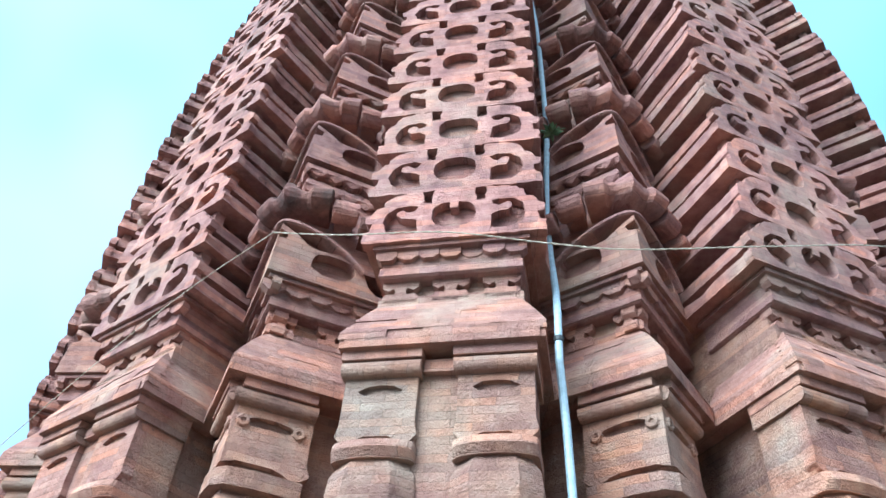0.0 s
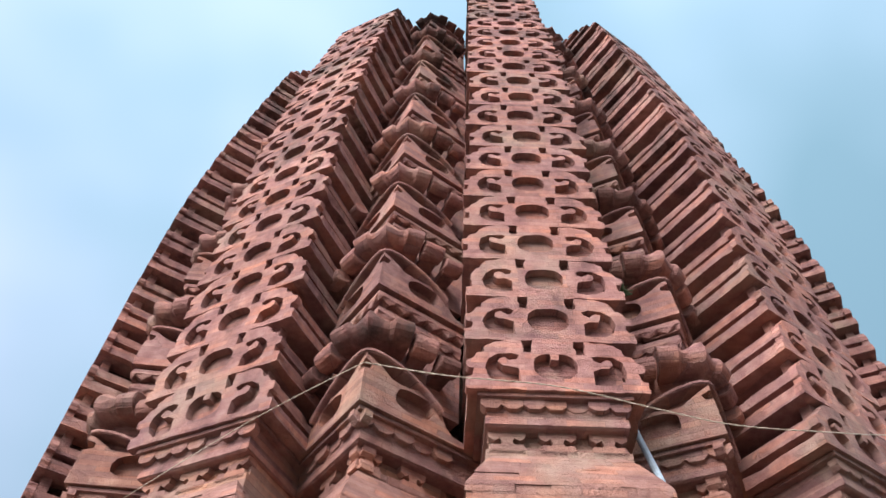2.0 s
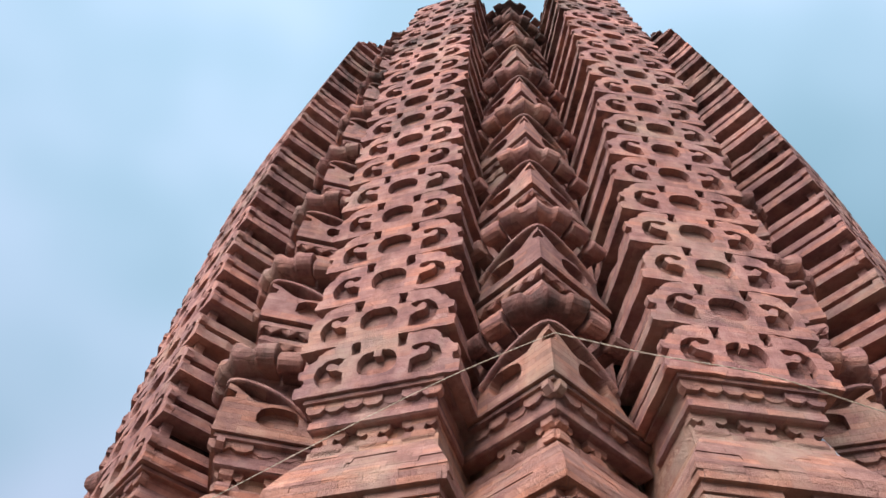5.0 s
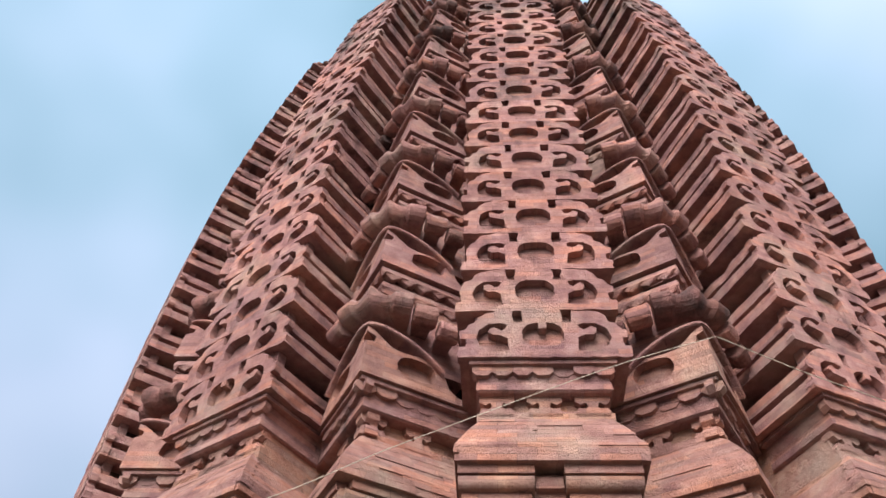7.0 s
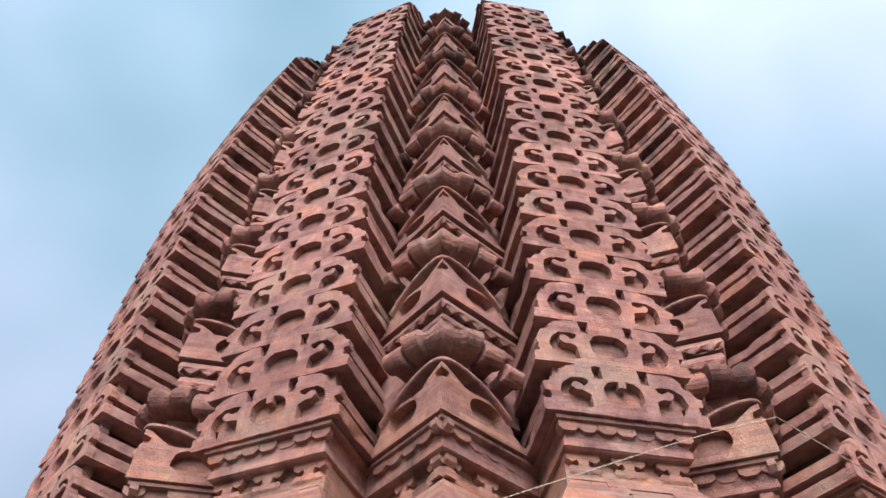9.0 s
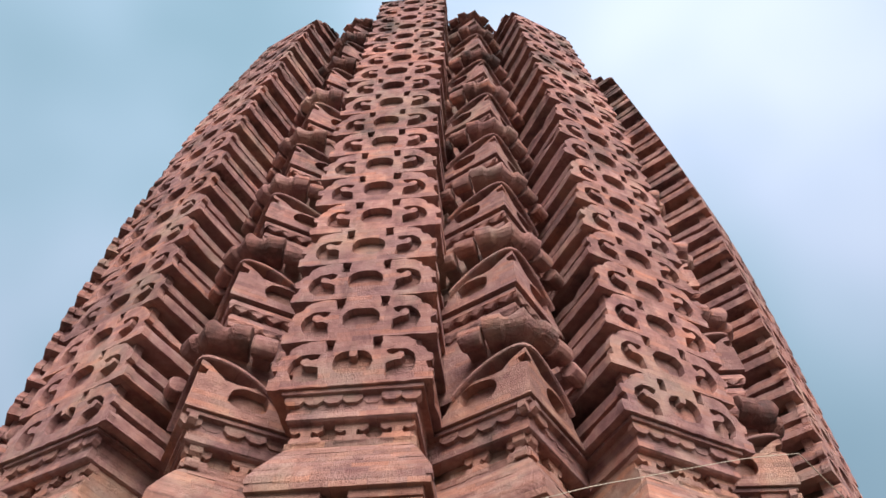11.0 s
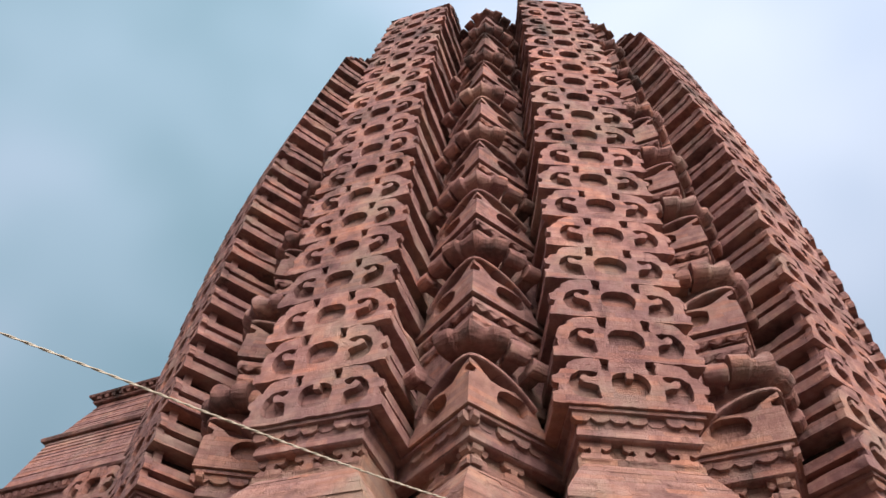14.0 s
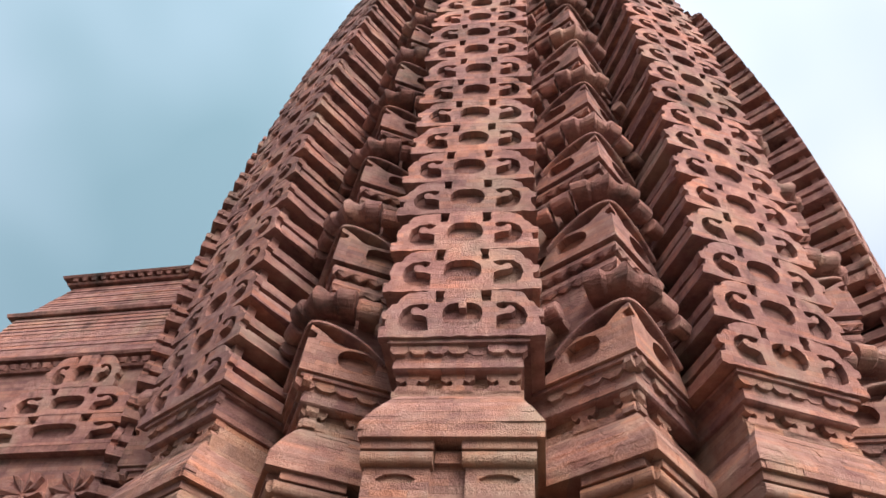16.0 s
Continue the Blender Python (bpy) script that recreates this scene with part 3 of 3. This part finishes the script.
        # round brick ends stepping down to the valleys
        for side in (-1, 1):
            for s0, s1, dz, size in ((0.53, 0.80, -0.052, 1.0), (0.83, 1.06, -0.125, 0.86)):
                if rng.random() < 0.06:
                    continue
                bm = bmesh.new()
                rings = []
                tilt = rng.uniform(-0.015, 0.015)
                for s, e in ((s0, 0.9), (s0 + 0.02, 1.0), (s1 - 0.025, 1.0), (s1 - 0.006, 0.94), (s1, 0.84)):
                    e *= size
                    rings.append([drum_place(side * s, 0.585 + dz + tilt * (s - s0) * 4 + 0.074 * e * math.sin(2 * math.pi * j / 14), -0.055 + 0.118 * e * math.cos(2 * math.pi * j / 14)) for j in range(14)])
                loft(bm, rings)
                # its tail, built into the wall
                loft(bm, [[drum_place(side * s, 0.585 + dz + q, d) for q, d in ((-0.04, -0.55), (0.04, -0.55), (0.04, -0.06), (-0.04, -0.06))] for s in (s0 + 0.03, s1 - 0.03)])
                fix(bm)
                jitter(bm, 0.004, unit * 31 + k + int(s0 * 100) * side)
                part("roll", bm, CLAY_DARK if rng.random() < 0.2 else CLAY, strip, "round-ended brick block")
        # two thin toothed slabs under the next storey
        bm = bmesh.new()
        for lo, hi, off, tooth in ((0.765, 0.865, -0.10, 0.03), (0.885, 0.975, -0.055, 0.034)):
            rings = []
            for i in range(25):
                s = -1.08 + 2.16 * i / 24
                e = tooth * (i % 2)
                rings.append([pl(s, lo, -0.45), pl(s, lo + e, off), pl(s, (lo + hi) / 2, off + 0.025), pl(s, hi, off + 0.01), pl(s, hi, -0.45)])
            loft(bm, rings)
        fix(bm)
        part("tooth_course", bm, CLAY, strip)
    # pointed cap stone
    zt = STOREYS[-1][0]
    bm = bmesh.new()
    ra, h = corner_at(zt)
    loft(bm, [[(-h * e, -(ra - h * e - 0.02), zt + z), (0, -(ra - 0.25 + 0.25 * e), zt + z), (h * e, -(ra - h * e - 0.02), zt + z), (h * e, -(ra - 1.0), zt + z), (-h * e, -(ra - 1.0), zt + z)] for z, e in ((0.0, 1.0), (0.12, 0.95), (0.34, 0.35))])
    fix(bm)
    part("cap_stone", bm, CLAY_DARK, strip)
    # mouldings below, running round both faces
    path = corner_path(0)
    ext = [Vector(p) for p in path]
    ext[0] += (ext[0] - ext[1]).normalized() * 0.34
    ext[2] += (ext[2] - ext[1]).normalized() * 0.34
    bm = bmesh.new()
    sweep(bm, ext, [(-0.3, Z0 - 0.004), (-0.035, Z0 - 0.006), (-0.035, Z0 - 0.042), (-0.10, Z0 - 0.048), (-0.115, Z0 - 0.19), (-0.3, Z0 - 0.195)])
    fix(bm)
    part("tooth_course", bm, CLAY, strip, "course of bricks cut to blunt teeth")
    for side in (-1, 1):
        def at(s, z, d, side=side):
            pt, nn = along(path, side * max(s, 0.001))
            p = pt + nn * (d - 0.088)
            return (p.x, -p.y, Z0 + z)
        teeth(at, 5, strip)
    bm = bmesh.new()
    sweep(bm, ext, [(-0.25, Z0 - 0.195), (-0.10, Z0 - 0.20), (-0.095, Z0 - 0.28), (-0.12, Z0 - 0.295), (-0.25, Z0 - 0.30)])
    fix(bm)
    part("ledge", bm, CLAY, strip)
    for side in (-1, 1):
        for s in (0.25, 0.68):
            bm = bmesh.new()
            bracket(bm, 0, 0, 0, 0.85)
            fix(bm)
            pt, nn = along(path, side * s)
            p = pt - nn * 0.17
            part("bracket", bm, CLAY_WORN, strip, "double-curled small brick bracket", pose(p.x, -p.y, Z0 - 0.295, 0, 0, 45 * side))
    # stepped cornice, its courses laid as single bricks
    bm = bmesh.new()
    steps = [(-0.4, Z0 - 0.45), (COURSES[0][0] - 0.02, Z0 - 0.452)] + [(d - 0.012, Z0 + bot + 0.004) for d, top, bot in COURSES]
    sweep(bm, ext, steps + [(-0.4, Z0 + COURSES[-1][2] + 0.004)])
    fix(bm)
    part("cornice", bm, CLAY_WORN, strip, "sloping cornice of stepped brick courses")
    full = (ext[2] - ext[1]).length
    for row, (d, top, bot) in enumerate(COURSES):
        over = d - COURSES[max(row - 1, 0)][0]
        for side in (-1, 1):
            e = ((ext[2] if side > 0 else ext[0]) - ext[1]).normalized()
            nn = along(path, side * 0.5)[1]
            cuts = [0.0]
            while cuts[-1] < full - 0.34:
                cuts.append(cuts[-1] + rng.uniform(0.20, 0.34))
            cuts.append(full)
            for a, b in zip(cuts, cuts[1:]):
                g = rng.uniform(-0.004, 0.004) if rng.random() < 0.94 else -0.02
                rings = []
                for z, back in ((bot, 0.001), (bot + 0.012, over * 0.15), (top, over)):
                    out = d + (0.0 if a == 0 else g) - back
                    q = [ext[1] + nn * out + e * ((-out if a == 0 else a) + 0.001), ext[1] + nn * out + e * (b - 0.001), ext[1] + nn * (d - 0.12) + e * (b - 0.001), ext[1] + nn * (d - 0.12) + e * ((-(d - 0.12) if a == 0 else a) + 0.001)]
                    rings.append([m @ Vector((p.x, -p.y, Z0 + z)) for p in q])
                loft(FAR_BRICKS, rings)
    bm = bmesh.new()
    for side in (-1, 1):
        loft(bm, [[((pt + nn * d).x, -(pt + nn * d).y, Z0 + z) for d, z in ((-0.3, -1.075), (0.03, -1.075), (0.03, -1.155), (-0.3, -1.155))] for pt, nn in (along(path, side * 0.07), along(path, side * 0.64))])
    fix(bm)
    part("abacus", bm, CLAY_WORN, strip)
    bm = bmesh.new()
    for side in (-1, 1):
        ring = [(-0.03 + 0.05 * math.cos(math.pi * (j / 8 - 0.5)), -1.21 + 0.058 * math.sin(math.pi * (j / 8 - 0.5))) for j in range(9)] + [(-0.3, -1.155), (-0.3, -1.265)]
        loft(bm, [[((pt + nn * d).x, -(pt + nn * d).y, Z0 + z) for d, z in ring] for pt, nn in (along(path, side * 0.03), along(path, side * 0.66))])
    fix(bm)
    part("roll_moulding", bm, CLAY_PALE, strip, "half-round moulding whitened by lime")
    bm = bmesh.new()
    for side in (-1, 1):
        outl = [(0.0, 0.0), (0.66, 0.0), (0.66, -0.36), (0.70, -0.43), (0.64, -0.48), (0.56, -0.49), (0.48, -0.45), (0.40, -0.435), (0.16, -0.435), (0.08, -0.46), (0.0, -0.47)]
        slit = [(0.16, -0.10), (0.24, -0.07), (0.36, -0.065), (0.5, -0.085), (0.54, -0.12), (0.48, -0.15), (0.2, -0.15)]

        def pc(a, b, d, side=side):
            pt, nn = along(path, side * a)
            p = pt - nn * (0.06 + d) if a > 0 else pt - Vector((0, 1)) * ((0.06 + d) * 1.414)
            return (p.x, -p.y, Z0 - 1.268 + b)
        carved(bm, outl, [slit], pc, 0.10)
    bmesh.ops.remove_doubles(bm, verts=bm.verts, dist=0.0005)
    fix(bm)
    part("capital", bm, CLAY_PALE, strip, "corner capital with slits and curled ends")
    for side in (-1, 1):
        for a in (0.14, 0.56):
            pt, nn = along(path, side * a)
            e = Vector((nn.y, -nn.x))
            bm = bmesh.new()
            rings = []
            for d, r in ((-0.1, 0.05), (-0.045, 0.05), (-0.035, 0.042), (-0.036, 0.022), (-0.05, 0.016)):
                rings.append([((pt + nn * d + e * (r * math.cos(2 * math.pi * i / 10))).x, -(pt + nn * d + e * (r * math.cos(2 * math.pi * i / 10))).y, Z0 - 1.395 + r * math.sin(2 * math.pi * i / 10)) for i in range(10)])
            loft(bm, rings)
            fix(bm)
            part("scroll", bm, CLAY_PALE, strip)
    bm = bmesh.new()
    rings = []
    for z, d in ((-1.265, -0.10), (-1.76, -0.10), (-1.77, -0.02), (-1.90, -0.02), (-1.91, -0.12), (-2.0, -0.06), (-2.2, -0.04), (-2.45, -0.09), (-2.6, -0.14), (-2.62, -0.06), (-Z0, -0.06)):
        ring = []
        for s in (-0.66, -0.33, -0.12, 0.12, 0.33, 0.66):
            pt, nn = along(path, s)
            bulge = 0.05 * math.cos(s * 2.0) if z < -1.765 else 0.0
            p = pt + nn * (d - 0.02) + Vector((0, 1)) * (bulge if abs(s) > 0.2 else (bulge - 0.04 if z < -1.765 else 0.0))
            ring.append((p.x, -p.y, Z0 + z))
        a, b = ring[0], ring[-1]
        ring += [(b[0] - 0.3, b[1] + 0.3, Z0 + z), (a[0] + 0.3, a[1] + 0.3, Z0 + z)]
        rings.append(ring)
    loft(bm, rings)
    fix(bm)
    part("pilaster", bm, CLAY_PALE, strip, "corner pilaster swelling below its capital")
    return strip


# how far each rib is twisted on its spot, set sideways and set outward
TURN = {-2: (0.0, 0.0, 0.4), -1: (1.5, -0.06, 0.16), 0: (5.1, 0.02, 0.03), 1: (0.8, 0.04, -0.12), 2: (2.8, -0.01, -0.12), 3: (-4.3, 0.02, 0.0), 4: (0.0, 0.09, 0.02)}
tower = tagged(empty("temple_tower", pose(0, 0, 0)), "twelve-sided weathered red brick temple tower with carved ribs", "temple")
for k in range(-3, 9):
    build_band(k, TURN.get(k, (0.0, 0.0, 0.0)), tower)
    build_corner(k, tower)
fix(FAR_BRICKS)
tagged(part("brick", FAR_BRICKS, CLAY_WORN, tower, "worn thin bricks of the stepped cornice"), kind="stuff")
bm = bmesh.new()
rings = []
for n in range(0, TOP + 1):
    w, r, z = level(n)
    rings.append([((r - 1.6) * math.cos(2 * math.pi * i / 24), (r - 1.6) * math.sin(2 * math.pi * i / 24), z) for i in range(24)])
rings.insert(0, [(x, y, 0.0) for x, y, z in rings[0]])
loft(bm, rings)
fix(bm)
part("core", bm, CLAY_CORE_SHADED, tower, "rough brick body behind the ribs")

# ---------------------------------------------------------------- porch on the far side
def build_porch():
    """Stepped brick porch roof behind the tower: sloping tiers with ledges, a carved wall below."""
    porch = tagged(empty("porch", pose(0, 6.0, 0)), "red brick porch with a stepped sloping roof and carved wall", "porch")
    # (half width in x, outer y, z): wall, then roof tiers
    def ring(hx, y1, z):
        return [(-hx, -2.5, z), (hx, -2.5, z), (hx, y1 - 6.0, z), (-hx, y1 - 6.0, z)]
    bm = bmesh.new()
    loft(bm, [ring(3.15, 8.75, 0.0), ring(3.10, 8.70, 8.46)])
    fix(bm)
    part("wall", bm, CLAY, porch, "carved red brick wall")
    for lo, hi in (((3.12, 8.85, 8.52), (2.86, 8.60, 9.70)), ((2.80, 8.62, 9.80), (2.50, 8.15, 10.76))):
        bm = bmesh.new()
        rows = 12
        rings = []
        rng = random.Random(int(lo[2] * 10))
        for i in range(rows):
            for f, e in ((i / rows, 0.0), ((i + 0.9) / rows, 0.012)):
                hx, y1, z = (a + (b - a) * f for a, b in zip(lo, hi))
                rings.append(ring(hx - e + rng.uniform(-0.006, 0.006), y1 - e, z))
        loft(bm, rings)
        fix(bm)
        part("roof_slope", bm, CLAY, porch, "sloping roof tier of thin bricks")
    for hx, y1, z, t in ((3.17, 8.88, 8.22, 0.06), (3.20, 8.94, 8.45, 0.07), (2.92, 8.74, 9.70, 0.10), (2.58, 8.26, 10.76, 0.06), (2.66, 8.36, 10.88, 0.08)):
        bm = bmesh.new()
        loft(bm, [ring(hx, y1, z), ring(hx + 0.02, y1 + 0.02, z + t * 0.6), ring(hx - 0.01, y1, z + t)])
        fix(bm)
        part("ledge", bm, CLAY_DARK, porch)
    for hx, y1, z in ((3.12, 8.82, 8.30), (2.58, 8.26, 10.81)):
        y = y1 - 0.1
        while y > 5.2:
            bm = bmesh.new()
            loft(bm, [[(-hx + 0.1, y - 6.0, z), (-hx + 0.1, y - 6.12, z), (-hx - 0.05, y - 6.10, z), (-hx - 0.05, y - 6.02, z)], [(-hx + 0.1, y - 6.0, z + 0.08), (-hx + 0.1, y - 6.12, z + 0.08), (-hx - 0.07, y - 6.12, z + 0.08), (-hx - 0.07, y - 6.0, z + 0.08)]])
            fix(bm)
            part("dentil", bm, CLAY_DARK, porch)
            y -= 0.19
    # carved tiers on the wall, widening downward
    for row, (z, h, half) in enumerate(((7.80, 0.60, 0.62), (7.32, 0.48, 1.05), (6.82, 0.50, 1.45))):
        outl = [(a * half, b * h) for a, b in HALF] + [(-a * half, b * h) for a, b in reversed(HALF)]
        holes = [[(a * half, b * h) for a, b in CURL], [(-a * half, b * h) for a, b in reversed(CURL)], [(a * half, b * h) for a, b in oval(0, 0.46, 0.26, 0.25, 16, 0.62)]]
        bm = bmesh.new()
        carved(bm, outl, holes, lambda a, b, d: (-(3.24 - d), 0.35 - a, z + b), 0.12)
        fix(bm)
        part("carved_tier", bm, CLAY, porch)
    bm = bmesh.new()
    loft(bm, [[(-3.26, -1.6, z), (-3.0, -1.6, z), (-3.0, 2.6, z), (-3.26, 2.6, z)] for z in (6.70, 6.80)])
    fix(bm)
    part("ledge", bm, CLAY_DARK, porch)
    # star rosettes below the ledge
    for j in range(4):
        c = (1.9 - j * 0.75, 6.14)
        disc = bmesh.new()
        loft(disc, [[(x, c[0] + 0.34 * math.cos(math.pi * i / 8), c[1] + 0.34 * math.sin(math.pi * i / 8)) for i in range(16)] for x in (-3.06, -3.125)])
        fix(disc)
        rosette = part("rosette", disc, CLAY_DARK, porch, "rosette of eight slanting triangular petals cut in brick")
        for i in range(8):
            a = 2 * math.pi * i / 8
            tip = [(0.03, 0.0), (0.16, 0.085), (0.32, 0.03), (0.30, -0.02)]
            pts = [(c[0] + u * math.cos(a) - v * math.sin(a), c[1] + u * math.sin(a) + v * math.cos(a)) for u, v in tip]
            bm = bmesh.new()
            loft(bm, [[(-3.08, y, z) for y, z in pts], [(x, y, z) for (y, z), x in zip(pts, (-3.14, -3.21, -3.23, -3.15))]])
            fix(bm)
            part("petal", bm, CLAY, rosette)
    return porch


build_porch()


# ---------------------------------------------------------------- ropes, pipe, plants
def tube(bm, pts, radius, sides=8):
    rings = []
    for i, p in enumerate(pts):
        p = Vector(p)
        d = (Vector(pts[min(i + 1, len(pts) - 1)]) - Vector(pts[max(i - 1, 0)])).normalized()
        a = d.cross(Vector((0, 0, 1)) if abs(d.z) < 0.9 else Vector((1, 0, 0))).normalized()
        b = d.cross(a)
        rings.append([p + (a * math.cos(2 * math.pi * j / sides) + b * math.sin(2 * math.pi * j / sides)) * radius for j in range(sides)])
    loft(bm, rings)


def smooth(pts, steps):
    """A soft curve through the points."""
    pts = [Vector(p) for p in pts]
    res = []
    for i in range(len(pts) - 1):
        p0, p1, p2, p3 = pts[max(i - 1, 0)], pts[i], pts[i + 1], pts[min(i + 2, len(pts) - 1)]
        for j in range(steps):
            f = j / steps
            res.append(0.5 * (2 * p1 + (p2 - p0) * f + (2 * p0 - 5 * p1 + 4 * p2 - p3) * f * f + (3 * p1 - p0 - 3 * p2 + p3) * f ** 3))
    return res + [pts[-1]]


def rope(name, pts, radius, label, strands=2, pitch=0.10):
    """Twisted strands along a line of points."""
    line = smooth(pts, 12)
    run = [0.0]
    for a, b in zip(line, line[1:]):
        run.append(run[-1] + (b - a).length)
    n = min(int(run[-1] / pitch * 8), 2400)
    bm = bmesh.new()
    for s in range(strands):
        path, j = [], 0
        for i in range(n + 1):
            at = run[-1] * i / n
            while j < len(line) - 2 and run[j + 1] < at:
                j += 1
            d = line[j + 1] - line[j]
            side = d.cross(Vector((0, 0, 1))).normalized()
            up = side.cross(d).normalized()
            turn = 2 * math.pi * (at / pitch + s / strands)
            path.append(line[j] + d * ((at - run[j]) / (run[j + 1] - run[j])) + (side * math.cos(turn) + up * math.sin(turn)) * radius * 0.55)
        tube(bm, path, radius * 0.62, 5)
    fix(bm)
    me = bpy.data.meshes.new(name)
    bm.to_mesh(me)
    bm.free()
    me.materials.append(ROPE)
    return tagged(new(name, me), label, "rope")


KNOT = (-1.565, -5.935, 6.12)
rope("rope", [KNOT, (-0.865, -6.135, 5.875), (0.0, -6.33, 5.69), (0.8, -6.38, 5.50), (1.4, -6.38, 5.42), (2.55, -6.03, 5.75), (3.85, -5.27, 6.42), (5.2, -4.3, 7.0)], 0.0058, "thin pale rope slung round the tower under its carved shaft", pitch=0.2)
rope("rope", [KNOT, (-2.55, -5.53, 5.62), (-4.0, -4.74, 4.84), (-5.2, -4.0, 4.22), (-7.8, -2.72, 3.32), (-10.4, -1.75, 2.78), (-13.0, -0.80, 2.25), (-24.1, 3.25, 0.0)], 0.0040, "twisted pale fibre rope hanging from the tower's corner to the ground", pitch=0.11)

pipe_thing = tagged(empty("drain_pipe", pose(0.8, -5.95, 0)), "thin grey-blue plastic pipe running down beside a rib", "pipe")
line = [(-0.120, 1.09, 16.82), (-0.100, 0.87, 14.22), (-0.060, 0.62, 12.25), (-0.031, 0.55, 10.99), (0.020, 0.53, 10.25), (0.052, 0.54, 9.54), (0.078, 0.55, 8.40), (0.078, 0.55, 7.86), (0.050, 0.55, 7.30), (0.032, 0.52, 6.70), (0.045, 0.40, 6.10), (0.060, 0.20, 5.55), (0.055, 0.05, 5.20), (0.045, 0.00, 4.75), (0.067, 0.00, 4.20), (0.080, 0.00, 3.60), (0.080, 0.00, 0.00)]
bm = bmesh.new()
tube(bm, line, 0.030, 10)
fix(bm)
part("pipe", bm, PIPE, pipe_thing)
for p in ((0.077, 0.55, 7.95), (0.05, 0.02, 4.95)):
    bm = bmesh.new()
    tube(bm, [(p[0], p[1], p[2] - 0.02), (p[0], p[1], p[2] + 0.02)], 0.038, 10)
    fix(bm)
    part("clamp", bm, TIE, pipe_thing, "black clamp round the pipe")


def plant(place, size, count, seed):
    rng = random.Random(seed)
    top = tagged(empty("plant", pose(*place)), "small grey-green weed rooted in a brick joint", "plant")
    for _ in range(count):
        a, up, ln = rng.uniform(0, 2 * math.pi), rng.uniform(-0.3, 1.0), size * rng.uniform(0.5, 1.0)
        d = Vector((math.cos(a) * 0.8, math.sin(a) * 0.8 - 0.35, up)).normalized()
        n = d.cross(Vector((rng.uniform(-1, 1), rng.uniform(-1, 1), 1))).normalized()
        w = ln * 0.22
        bm = bmesh.new()
        pts = [Vector((0, 0, 0)), d * ln * 0.4 + n * w, d * ln - Vector((0, 0, ln * 0.2)), d * ln * 0.4 - n * w]
        thick = d.cross(n) * 0.002
        loft(bm, [[p - thick for p in pts], [p + thick for p in pts]])
        fix(bm)
        part("leaf", bm, LEAF, top)


plant((0.90, -5.86, 7.45), 0.16, 26, 1)
plant((0.72, -6.08, 8.30), 0.10, 14, 2)
plant((-3.35, -3.35, 16.75), 0.22, 24, 3)

# ---------------------------------------------------------------- ground
bm = bmesh.new()
rng = random.Random(4)
rings = []
for r in (3.0, 7.5, 12.0, 25.0, 80.0, 400.0, 2500.0):
    rings.append([(r * math.cos(2 * math.pi * i / 48), r * math.sin(2 * math.pi * i / 48), rng.uniform(-0.03, 0.02) if r < 100 else 0) for i in range(48)])
quad_strip(bm, rings, close=True)
fix(bm)
me = bpy.data.meshes.new("ground")
bm.to_mesh(me)
bm.free()
me.materials.append(EARTH)
tagged(new("ground", me), "flat bare trodden earth round the tower", "ground", kind="structure")
